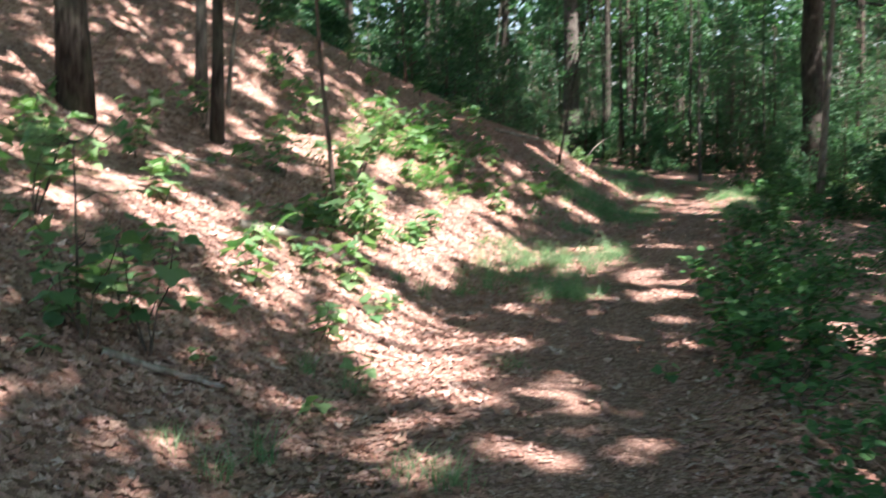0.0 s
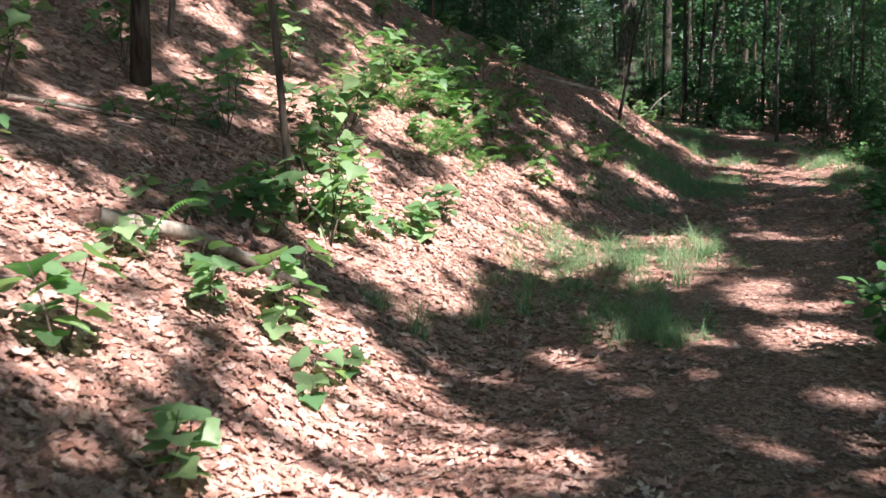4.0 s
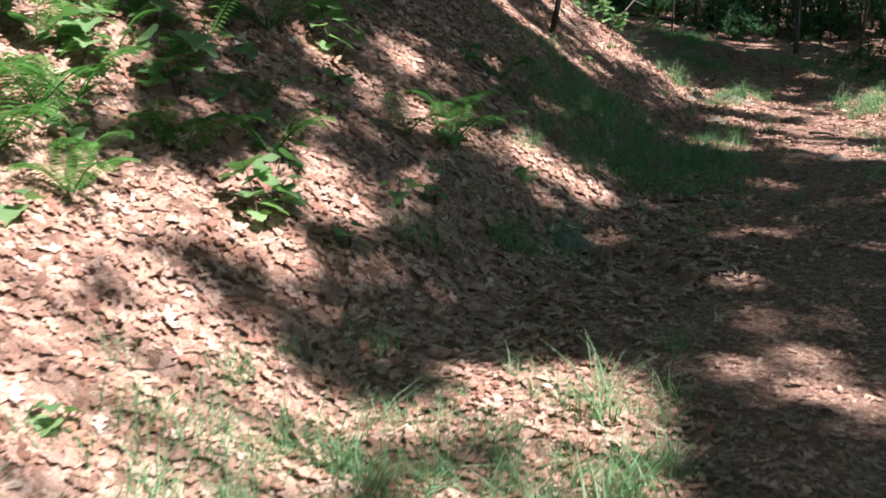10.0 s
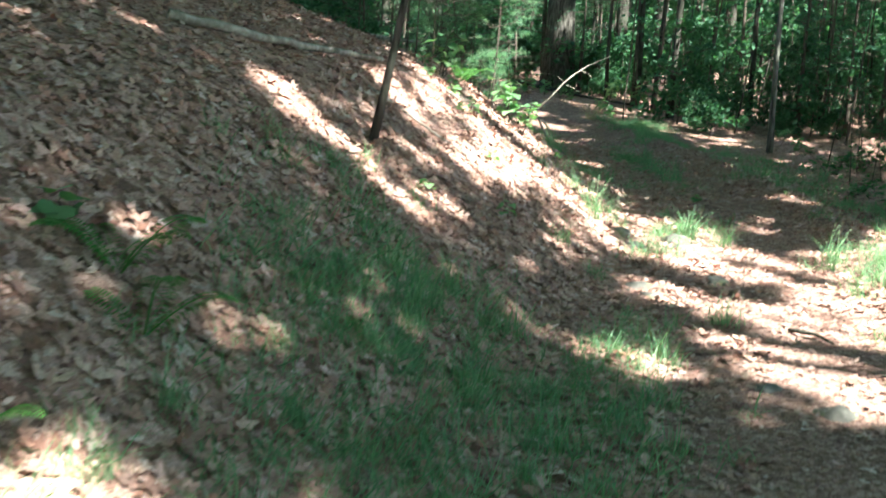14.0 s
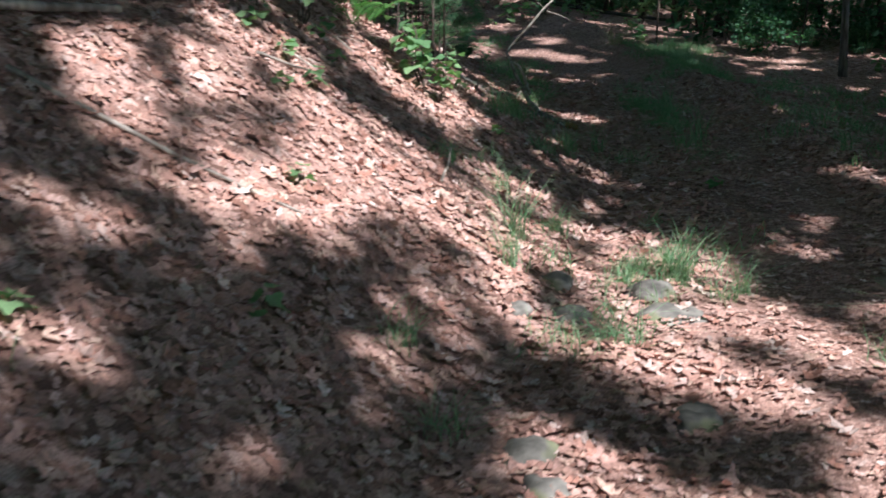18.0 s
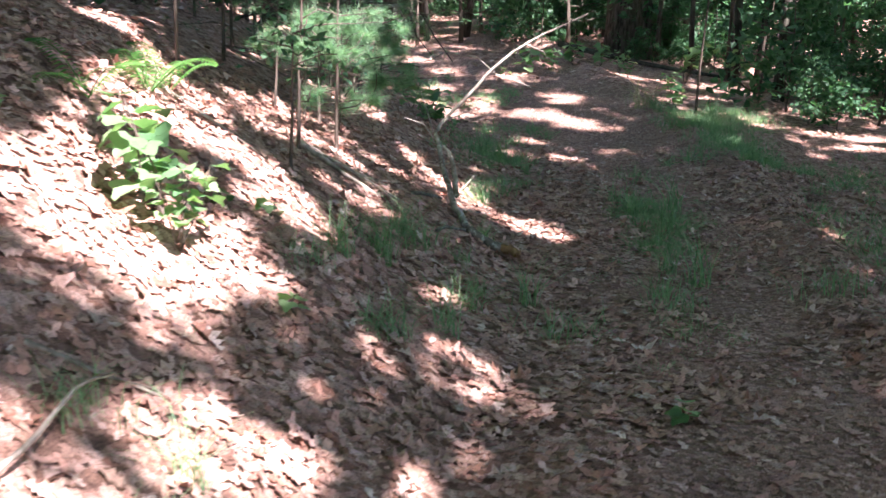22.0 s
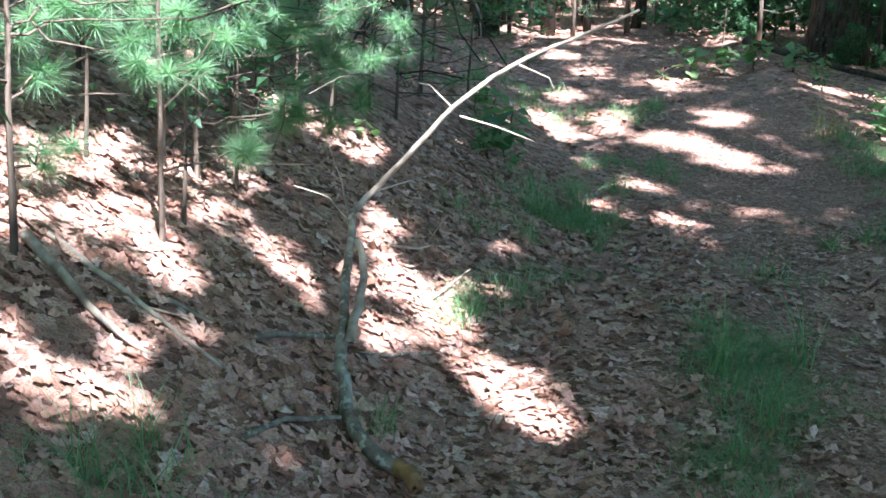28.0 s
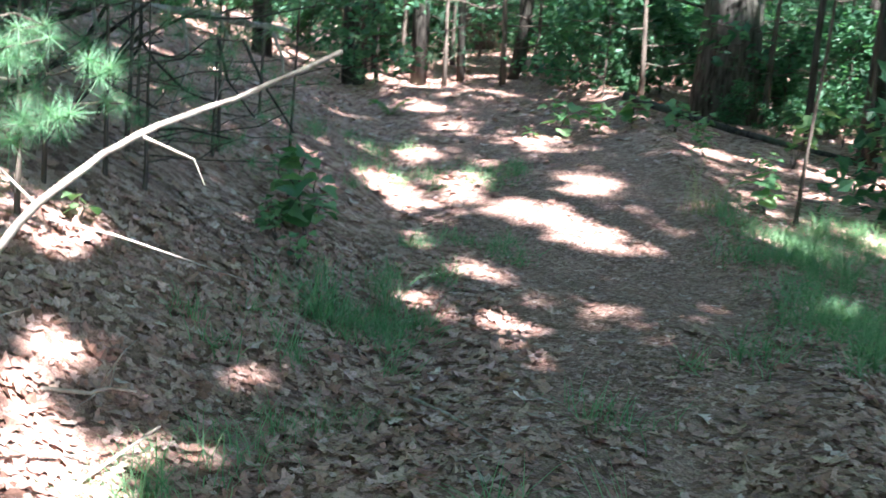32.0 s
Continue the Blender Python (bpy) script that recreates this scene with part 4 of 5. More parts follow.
PINES_A = [(-3.22, 26.72, 1.5, 12, 0.35, 0.35), (-3.33, 27.35, 1.5, 14, 0.45, 0.35), (-3.75, 27.9, 1.3, 18, 0.25, 0.45), (-4.2, 29.2, 1.9, 26, 0.15, 0.65), (-4.5, 27.9, 2.0, 24, 0.2, 0.6), (-4.9, 30.4, 2.2, 28, 0.15, 0.75), (-3.9, 26.6, 1.7, 12, 0.4, 0.4), (-5.4, 31.6, 2.4, 34, 0.15, 0.8), (-5.7, 32.7, 2.1, 34, 0.2, 0.85), (-6.6, 33.4, 2.4, 30, 0.2, 0.9), (-7.6, 34.6, 2.6, 30, 0.2, 0.95), (-5.8, 29.4, 2.4, 26, 0.15, 0.8)]
PINES_B = [(-3.17, 4.94, 1.15, 14, 0.3, 0.26), (-4.18, 28.65, 1.0, 22, 0.12, 0.50), (-4.34, 29.09, 1.1, 22, 0.12, 0.55), (-4.46, 29.53, 1.2, 22, 0.12, 0.60), (-4.54, 29.93, 1.4, 22, 0.12, 0.50), (-4.47, 30.11, 1.0, 22, 0.12, 0.55), (-4.79, 29.76, 1.1, 22, 0.12, 0.60), (-5.51, 31.04, 1.2, 22, 0.12, 0.50), (-4.61, 29.19, 1.4, 22, 0.12, 0.55), (-5.30, 31.45, 1.0, 22, 0.12, 0.60)]
PINES = PINES_A + PINES_B
for k, (x, y, hh, tw, lo, wd) in enumerate(PINES):
    trunk_thing("pine_sapling", x, y, hh, 0.013, "young white pine sapling with tufts of green needles on the bank", STEM, (0.03, 0.02), 90 + k, tw if k in (0, 1, 12) else int(0.8 * tw), 60, True, low=lo, wide=wd, tufts_at=PINE_TUFTS.get(k, ()))

for k, (x, y, hh) in enumerate([(-3.45, 27.55, 0.85), (-3.78, 27.39, 0.9), (-2.95, 26.2, 0.8), (-3.78, 27.75, 0.95), (-3.7, 28.05, 0.8), (-4.0, 28.3, 0.9)]):
    trunk_thing("sapling", x, y, hh, 0.011, "thin brown sapling with a few small green leaves and bare twigs", STEM, (0.05, 0.02), 130 + k, 9, 2, low=0.4, wide=0.22, category="sapling")

# ---------------------------------------------------------------- low plants
SEEDLINGS_A = [(-3.1, 4.5), (0.3, 4.6), (-0, 4.8), (0.6, 4.8), (-3.2, 4.9), (-2, 5.4), (-2.7, 5.4), (0.7, 5.4), (-3, 6), (-4.3, 6.1), (0.9, 6.2), (-2.9, 6.3), (-2.1, 6.3), (0.5, 6.3), (-3.5, 6.4), (-0.2, 6.8), (-3.1, 7.1), (0.3, 7.7), (-2.4, 7.8), (1.2, 7.8), (0.7, 7.9), (-5.6, 8), (-4.3, 8.1), (-5.4, 8.2), (-3.6, 8.4), (-2.8, 8.5), (1.1, 8.5), (0.5, 8.7), (-5.1, 9.1), (0.3, 9.1), (-4.9, 9.6), (-3.4, 9.6), (1.5, 9.8), (-3.2, 10.2), (0.1, 10.4), (0.4, 10.7), (-4.5, 11), (0.4, 11), (-3.3, 11), (-3.1, 11.1), (-3, 11.3), (-0, 11.5), (-4, 11.5), (1.2, 11.6), (-3, 11.9)]
SEEDLINGS_B = [(-3.8, 12), (-4.4, 12.1), (-6.2, 12.6), (-2.5, 12.6), (-3.4, 13.1), (-3.6, 13.2), (-3.1, 13.3), (-3.5, 13.6), (-3.7, 13.7), (-3.3, 13.9), (-2.6, 14.2), (-3.6, 14.3), (-2.6, 14.4), (-2.3, 14.4), (-3.3, 14.5), (-5, 14.5), (-2.7, 14.7), (-2.9, 14.8), (-4, 14.8), (-3.1, 14.8), (-3.7, 15.1), (-2.3, 15.1), (-2.2, 15.3), (-3.2, 15.3), (-2.8, 15.4), (-3.4, 15.5), (-4.8, 15.6), (-2.9, 15.8), (-2.3, 16), (-1.9, 16.2), (-3.7, 17.1), (-2.6, 17.6), (-2.2, 20.5), (-1.9, 21.3), (-2.2, 22.2), (-2.6, 22.9), (-2.6, 23.2), (-3, 23.3), (-2.8, 23.3), (-3.1, 23.6), (-3.2, 23.8), (-2.8, 23.9), (-3, 24.1), (-3.1, 24.5), (-2.1, 24.8)]
SEEDLINGS_C = [(-2.6, 25.1), (-0.8, 25.3), (-2.5, 25.3), (-4.2, 29.5), (-4.3, 30.8), (-4.3, 31.1), (-4.5, 31.5), (-4.8, 31.6), (-2.7, 34.6), (-5.4, 36), (-4.9, 36.5), (-4.7, 36.9), (-5.4, 37.2), (-4.4, 37.4)]
SEEDLINGS = SEEDLINGS_A + SEEDLINGS_B + SEEDLINGS_C
BANK_PLANTS_A = [(-4.3, 6.3), (-5.7, 8.4), (-6.1, 9.5), (-3.5, 9.5), (-5.4, 9.8), (-3.5, 10), (-3.7, 10.1), (-4.6, 10.6), (-3.9, 12.1), (-3.8, 14.1), (-5.4, 14.2), (-3.5, 14.3), (-5.7, 14.4), (-3.2, 14.6), (-3.5, 14.9), (-4.3, 15.1), (-4, 15.5), (-3.9, 15.7), (-4.7, 16), (-3, 16.1), (-3.7, 16.2), (-3.3, 16.4), (-4.8, 16.8), (-5.2, 17), (-5.6, 17.1), (-4, 19.5), (-5.1, 19.8), (-4.6, 20.6)]
BANK_PLANTS = BANK_PLANTS_A
FERNS_A = [(-5.4, 8), (-3.5, 8.3), (-3.1, 13.6), (-3.4, 13.6), (-3.9, 13.8), (-3.2, 13.9), (-3.4, 14.1), (-3.1, 14.2), (-3.7, 14.3), (-3.5, 14.6), (-2.8, 14.7), (-3.9, 14.8), (-3.3, 14.9), (-3.6, 15), (-3, 15), (-3.4, 15.3), (-3.3, 15.8), (-2.5, 15.8), (-2.3, 16), (-4.2, 16.1), (-2.4, 16.3), (-2.2, 16.6), (-4.3, 17.4), (-2.2, 17.4), (-2.4, 17.6), (-3.7, 17.8), (-4.5, 19.3), (-3.2, 25.1), (-3.3, 25.6), (-3.5, 26), (-7.3, 36.4)]
FERNS = FERNS_A
TUFTS_A = [(-2.1, 4.3), (-2.4, 4.4), (-2, 4.6), (-1.1, 4.6), (-1.3, 4.7), (-2.3, 6), (-2, 6), (-1.2, 7), (-2.4, 9.3), (-2.7, 9.4), (-1.2, 9.8), (-2.2, 9.8), (-2.1, 10), (-1.2, 10.1), (-2, 10.3), (-1.2, 10.5), (-1.5, 10.6), (-1.2, 11), (-1.9, 11), (-2.4, 11.2), (-2.2, 11.3), (-1.8, 11.4), (-1.4, 11.5), (-1.1, 11.5), (-1.1, 11.8), (-1.9, 12.2), (-1.5, 12.2), (-2.2, 12.3), (-1.7, 12.3), (-1.3, 12.5), (-1.5, 12.5), (-1.1, 12.5), (-1, 12.7), (-2, 12.7), (-2.4, 12.8), (-1.8, 13), (-2.3, 13.3), (-1.8, 13.4), (-1.1, 13.6), (-2, 13.9), (-2.2, 14.8), (0.9, 16.6), (-2, 16.8), (-1.8, 17.1), (-2, 17.2)]
TUFTS_B = [(-1.4, 17.4), (-1.6, 17.6), (-1.8, 17.6), (-1.3, 17.7), (-2, 17.9), (1.4, 18), (-0.9, 18.1), (-1.5, 18.1), (-1.8, 18.3), (-1.1, 18.4), (-2.1, 18.6), (-0.8, 18.7), (-1.5, 18.7), (-1.3, 18.8), (-1.8, 18.9), (-0.7, 19.1), (-2.2, 19.4), (-1.8, 19.5), (-1.5, 19.5), (-1.1, 19.8), (-0.8, 19.8), (-1.3, 21.3), (1, 21.5), (0.5, 21.7), (-1.6, 21.7), (-1.1, 22.2), (0.6, 22.3), (-0.9, 22.3), (0.6, 22.8), (-1.5, 22.8), (0.3, 22.8), (0.4, 23.1), (-0.5, 23.2), (-0.8, 23.2), (-1, 23.3), (-1.6, 23.3), (-1.5, 23.7), (-2.1, 23.7), (-1.8, 23.8), (-1.9, 25.2), (-2.3, 25.2), (-2.3, 25.5), (-2.4, 26), (-1.5, 26.1), (0, 26.3)]
TUFTS_C = [(-2, 26.3), (-2.4, 26.4), (-1.8, 26.5), (-2.2, 26.6), (-1.1, 26.6), (-2.5, 26.6), (-1.2, 26.8), (-0.4, 27.1), (-1.1, 27.2), (0, 27.4), (0.4, 27.4), (-1.3, 27.4), (-2.4, 27.4), (-1.3, 27.8), (-1.5, 28.1), (-2.8, 28.4), (-0.3, 28.4), (-1.5, 28.4), (-1.7, 28.5), (-2.9, 28.6), (-1.8, 28.7), (-1.8, 28.9), (-2.9, 28.9), (-1.6, 29), (-2, 29.1), (-2.9, 29.2), (0.7, 29.5), (-3.6, 29.5), (-2.1, 30.1), (-3.5, 30.2), (-3.6, 30.4), (-3.9, 30.7), (-3.5, 30.8), (-3.8, 31.1), (-1.8, 31.2), (-1.4, 31.4), (-1.9, 32.1), (-2.2, 32.9), (-1.8, 32.9), (-5.3, 32.9), (-2.4, 33), (-2, 33), (-2.7, 33.6), (-5.7, 33.8), (-6.3, 33.8)]
TUFTS_D = [(-2.8, 33.9), (-6, 34.1), (-2.2, 34.2), (-1.7, 34.3), (-6, 34.3)]
TUFTS = TUFTS_A + TUFTS_B + TUFTS_C + TUFTS_D


def lobed_leaf(r):
    """A broad, lobed leaf, folded along its midrib; base at the origin, tip along +y."""
    out = [(0.0, 0.0)]
    for a, l in ((-104, 0.34), (-76, 0.6), (-56, 0.78), (-38, 0.72), (-22, 0.8), (-9, 0.93), (0, 1.02), (9, 0.93), (22, 0.8), (38, 0.72), (56, 0.78), (76, 0.6), (104, 0.34)):
        l *= r.uniform(0.88, 1.1)
        out.append((l * math.sin(radians(a)) * 1.15, l * math.cos(radians(a))))
    out = np.array(out)
    z = 0.22 * np.abs(out[:, 0]) - 0.25 * out[:, 1] ** 2 + r.normal(0, 0.02, len(out))
    V = np.concatenate([np.column_stack([out, z]), [(0, 0.5, -0.06)]])
    n = len(out)
    return V, np.array([(n, i, (i + 1) % n) for i in range(n)])


RP = np.random.default_rng(51)
LEAVES = [mesh_data("leaf", *lobed_leaf(RP), LEAF, True) for _ in range(4)]


def seedling(name, stems, leaves, height, size, r, label):
    """A low woody plant: each stem and each broad leaf is a part."""
    plant = new(name)
    for s in range(stems):
        a = r.uniform(0, 6.28)
        out = 0.35 * height if stems > 1 else 0.12 * height
        top = np.array([out * math.cos(a), out * math.sin(a), height * r.uniform(0.75, 1.1)])
        line = wander((0, 0, -0.03), top, 6, 0.02, r)
        part("stem", mesh_data("stem", *tube(line, np.linspace(0.006, 0.0025, 6), 5), STEM, True), plant)
        for k in range(leaves):
            f = 0.35 + 0.65 * (k + 0.5) / leaves
            p = np.array([np.interp(f, np.linspace(0, 1, 6), line[:, i]) for i in range(3)])
            b = k * 2.4 + r.normal(0, 0.4) + a
            p = p + np.array([math.cos(b), math.sin(b), 0.25]) * size * r.uniform(0.2, 0.55)
            m = Matrix.Translation(p) @ Matrix.Rotation(b - math.pi / 2, 4, "Z") @ Matrix.Rotation(radians(r.uniform(-28, 18)), 4, "X") @ Matrix.Rotation(radians(r.normal(0, 14)), 4, "Y") @ Matrix.Scale(size * r.uniform(0.7, 1.2), 4)
            part("leaf", LEAVES[r.integers(0, 4)], plant, m=m)
    return tagged(plant, label, "plant")


def set_plant(proto, x, y, turn, size, lift=0.0):
    m = Matrix.Translation(ground_point(x, y, lift)) @ Matrix.Rotation(turn, 4, "Z") @ Matrix.Scale(size, 4)
    t = copy_thing(proto, m)
    t.matrix_basis = m
    return t


small_plants = [seedling("seedling", 1, 5, 0.16, 0.095, RP, "small green broad-leaved seedling among the dry leaves") for _ in range(3)]
mid_plants = [seedling("bushy_seedling", 2, 8, 0.32, 0.11, RP, "bushy green plant with broad lobed leaves on the bank") for _ in range(3)]
tall_plants = [seedling("leafy_shrub", 4, 9, 0.6, 0.105, RP, "knee-high leafy green shrub beside the trail") for _ in range(2)]
maple = seedling("maple_sapling", 4, 6, 0.46, 0.098, RP, "young maple with large pale green lobed leaves in the sun")
maple.location = ground_point(-2.56, 24.73)
set_plant(maple, -3.15, 24.25, 2.0, 0.9)
for x, y, s in [(-4.2, 30.75, 0.45), (-4.35, 30.95, 0.4), (-3.95, 30.6, 0.4), (-3.6, 35.9, 0.6), (-3.0, 35.6, 0.55), (-4.0, 36.9, 0.7)]:
    set_plant(maple, x, y, 9 * x, s)
STARTS = small_plants + mid_plants + tall_plants
SHRUBBY = [(-4.4, 14.6), (-4.1, 13.6), (-2.45, 24.65), (-3.4, 10.3), (-3.2, 10.0), (-3.1, 4.9), (-3.3, 5.6), (-4.4, 11.0), (-3.9, 12.0), (-5.2, 36.3), (-3.0, 36.6), (-2.4, 37.1), (0.6, 33.5), (-2.9, 5.2)]
for k, (x, y) in enumerate(SEEDLINGS):
    if x > -0.05 and y < 13:
        continue
    if 0.2 < x:
        proto, s = tall_plants[k % 2], RP.uniform(0.5, 0.8)
    elif y < 6.6 and x > -3.4:
        proto, s = small_plants[k % 3], RP.uniform(0.8, 1.2)
    elif k % 3 == 0 or 19.5 < y < 31 or 12.5 < y < 31 and k % 5:
        proto, s = small_plants[k % 3], RP.uniform(0.9, 1.3) * (0.62 if 19.5 < y < 31 else 0.8)
    else:
        proto, s = mid_plants[k % 3], RP.uniform(0.7, 1.15)
    set_plant(proto, x, y, RP.uniform(0, 6.28), s)
    if y < 12.5 and x < -2.3 and k % 2:
        set_plant(mid_plants[(k + 1) % 3], x + RP.normal(0, 0.3), y + RP.normal(0, 0.35), RP.uniform(0, 6.28), RP.uniform(0.7, 1.1))
for k, (x, y) in enumerate([(-3.97, 11.59), (-3.75, 11.5), (-3.53, 11.4), (-3.4, 11.1), (-3.05, 11.54), (-3.12, 11.12), (-3.17, 10.8), (-3.21, 10.16), (-3.3, 10.5), (-3.6, 11.0), (-2.95, 11.3), (-3.8, 11.9), (-3.52, 8.16), (-3.23, 8.42), (-2.72, 8.23), (-2.47, 7.99), (-3.74, 10.36), (-4.83, 10.92)]):
    set_plant(small_plants[k % 3], x, y, RP.uniform(0, 6.28), RP.uniform(1.0, 1.5))
for k, (x, y) in enumerate(BANK_PLANTS):
    set_plant(mid_plants[k % 3] if k % 4 else tall_plants[k % 2], x, y, RP.uniform(0, 6.28), RP.uniform(0.8, 1.2))
for k, (x, y) in enumerate(SHRUBBY):
    set_plant(tall_plants[k % 2] if k % 3 else mid_plants[k % 3], x, y, RP.uniform(0, 6.28), RP.uniform(0.75, 1.1) * (0.62 if 24 < y < 25 else 1))
for k, t in enumerate(STARTS):
    t.matrix_basis = Matrix.Translation(ground_point((-3.9, -4.8, -2.4, -4.6, -5.0, -3.8, -5.6, -4.9)[k], (9.0, 10.2, 8.2, 7.2, 12.6, 15.4, 11.6, 13.3)[k])) @ Matrix.Rotation(k, 4, "Z")


def ground_cover(r):
    """A low sprawling plant: thin stems and a mat of small leaves."""
    plant = new("ground_plant")
    cents = []
    for k in range(7):
        a, l = r.uniform(0, 6.28), r.uniform(0.15, 0.34)
        tip = np.array([l * math.cos(a), l * math.sin(a), r.uniform(0.08, 0.34)])
        line = wander((0, 0, -0.02), tip, 5, 0.02, r)
        part("stem", mesh_data("stem", *tube(line, np.linspace(0.004, 0.002, 5), 4), STEM, True), plant)
        cents += [line[2], line[3], line[4]]
    part("foliage", mesh_data("foliage", *leaf_cloud(np.array(cents), 5, 0.055, 0.075, r, ROUND_LEAF, ROUND_FACES, 0.45), UNDERGROWTH), plant)
    return tagged(plant, "low sprawling green plant with small leaves beside the trail", "plant", "low plants beside the trail")


ROUND_LEAF = np.array([(0, 0, 0), (0.34, 0.22, 0.06), (0.36, 0.6, 0.05), (0, 1.0, -0.12), (-0.36, 0.6, 0.05), (-0.34, 0.22, 0.06)])
ROUND_FACES = np.array([(0, 1, 2, 3), (0, 3, 4, 5)])
covers = [ground_cover(RP) for _ in range(3)]
for k in range(64):
    y = RP.uniform(3.6, 16.5)
    x = np.interp(y, TOE_Y, RIGHT_X) + 0.22 + 2.3 * RP.random() ** 1.4
    set_plant(covers[k % 3], x, y, RP.uniform(0, 6.28), RP.uniform(0.7, 1.35))
for k in range(58):
    y = RP.uniform(18.5, 32.5)
    x = max(np.interp(y, TOE_Y, RIGHT_X), 0.1) + 0.7 + 2.6 * RP.random()
    set_plant(covers[k % 3], x, y, RP.uniform(0, 6.28), RP.uniform(0.7, 1.5))
for t, (x, y) in zip(covers, [(0.7, 5.2), (0.75, 8.0), (0.9, 10.6)]):
    t.location = ground_point(x, y)


def frond(length, r):
    """One fern frond: a bowed rachis with tapering leaflets on both sides."""
    n = 24
    s = np.linspace(0, 1, n)
    line = np.stack([np.zeros(n), length * (s - 0.12 * s**3), 0.4 * length * np.sin(s * 2.3) * 0.9], -1)
    V, F = [], []
    for i in range(2, n):
        w = 0.24 * length * math.sin(math.pi * (0.12 + 0.86 * s[i])) ** 0.8
        for side in (-1, 1):
            a, b = line[i], line[i] + [side * w, 0.14 * w, -0.16 * w]
            mid = (a + b) / 2
            o = len(V) * 4
            h = 0.017 * length
            V.append([a, mid + [0, h, 0.01], b, mid - [0, h, -0.01]])
            F.append((o, o + 1, o + 2, o + 3))
    tv, tf = tube(line, np.linspace(0.004, 0.001, n), 4)
    return joined([(np.array(V).reshape(-1, 3), np.array(F)), (tv, tf)])


FRONDS = [mesh_data("frond", *frond(0.36, RP), FERN) for _ in range(2)]


def fern(n, r):
    plant = new("fern")
    for k in range(n):
        m = Matrix.Translation((0, 0, -0.01)) @ Matrix.Rotation(6.28 * k / n + r.normal(0, 0.3), 4, "Z") @ Matrix.Rotation(radians(r.uniform(-8, 22)), 4, "X") @ Matrix.Scale(r.uniform(0.75, 1.15), 4)
        part("frond", FRONDS[k % 2], plant, m=m)
    return tagged(plant, "green woodland fern with arching fronds on the bank", "fern", "ferns on the bank")


fern_kinds = [fern(6, RP), fern(4, RP)]
for k, (x, y) in enumerate(FERNS):
    set_plant(fern_kinds[k % 2], x, y, RP.uniform(0, 6.28), RP.uniform(0.8, 1.25))
for k in range(26):
    y = RP.uniform(13.0, 16.0)
    set_plant(fern_kinds[k % 2], -3.05 - 0.35 * (y - 13) - 1.1 * RP.random(), y, RP.uniform(0, 6.28), RP.uniform(0.9, 1.4))
for t, (x, y) in zip(fern_kinds, [(-3.0, 14.3), (-4.3, 13.2)]):
    t.location = ground_point(x, y)


def blades(n, r, length, spread_r, lean, width=0.0021):
    """Bent grass blades from one foot: four-cornered faces."""
    V, F = [], []
    for k in range(n):
        a, l = r.uniform(0, 6.28), length * r.uniform(0.45, 1.1)
        d = np.array([math.cos(a), math.sin(a), 0])
        side = np.array([-d[1], d[0], 0]) * width
        foot = np.array([*(r.normal(0, spread_r, 2)), -0.02])
        ln = lean * r.uniform(0.3, 1.3)
        for j, s in enumerate((0, 0.35, 0.7, 1.0)):
            c = foot + d * (ln * l * s * s) + np.array([0, 0, l * s * (1 - 0.35 * ln * s)])
            w = side * (1.0, 0.9, 0.6, 0.08)[j]
            V += [c - w, c + w]
        o = k * 8
        F += [(o + 2 * j, o + 2 * j + 1, o + 2 * j + 3, o + 2 * j + 2) for j in range(3)]
    return np.array(V), np.array(F)


def grass_tuft(n, length, spread_r, lean, r, mat=GRASS, label="loose tuft of green grass among dry leaves"):
    return tagged(new("grass_tuft", mesh_data("grass_tuft", *blades(n, r, length, spread_r, lean), mat)), label, "grass", "grass tufts", "stuff")


tufts = [grass_tuft(64, 0.24, 0.04, 1.1, RP), grass_tuft(90, 0.19, 0.09, 1.1, RP), grass_tuft(44, 0.34, 0.03, 1.0, RP)]
for k, (x, y) in enumerate(TUFTS):
    set_plant(tufts[k % 3], x, y, RP.uniform(0, 6.28), RP.uniform(0.7, 1.2))
for t, (x, y) in zip(tufts, [(-1.6, 12.0), (-1.4, 18.4), (0.8, 22.5)]):
    t.location = ground_point(x, y)
for k, (x, y) in enumerate([(-1.95, 26.06), (-2.29, 25.93), (-1.93, 25.15), (-1.82, 25.54), (-2.83, 28.53), (-2.45, 26.38), (-1.03, 23.30), (-0.79, 23.28), (-0.57, 23.07), (0.24, 22.83), (-0.51, 20.59)]):
    set_plant(tufts[2 * (k % 2)], x, y, RP.uniform(0, 6.28), RP.uniform(0.8, 1.15))
tussock = grass_tuft(70, 0.62, 0.07, 1.6, RP, STRAW, "arching straw-coloured tussock at the edge of the trail")
tussock.location = ground_point(-2.95, 33.9)
GREEN_PATCHES_A = [(-1.9, 11.9, 0.5, 0.9, 1700), (-1.35, 12.9, 0.45, 0.7, 1200), (-1.4, 10.3, 0.4, 0.6, 1200), (-2.2, 12.7, 0.35, 0.6, 900), (-0.95, 13.2, 0.14, 0.35, 600), (-1.1, 9.75, 0.2, 0.25, 450), (-1.7, 18.6, 0.5, 0.7, 1800), (-2.2, 18.6, 0.3, 0.6, 1200), (-1.0, 18.8, 0.35, 0.7, 1500), (-1.4, 17.7, 0.35, 0.4, 900), (-2.4, 19.5, 0.35, 0.6, 700), (-1.85, 15.65, 0.3, 0.35, 800), (0.5, 18.9, 0.25, 1.2, 1200), (-0.75, 23.6, 0.25, 0.5, 500), (0.5, 22.2, 0.3, 0.6, 900), (1.0, 20.3, 0.35, 0.7, 1500), (1.15, 21.6, 0.4, 0.8, 1500), (1.2, 24.0, 0.5, 1.2, 1300)]
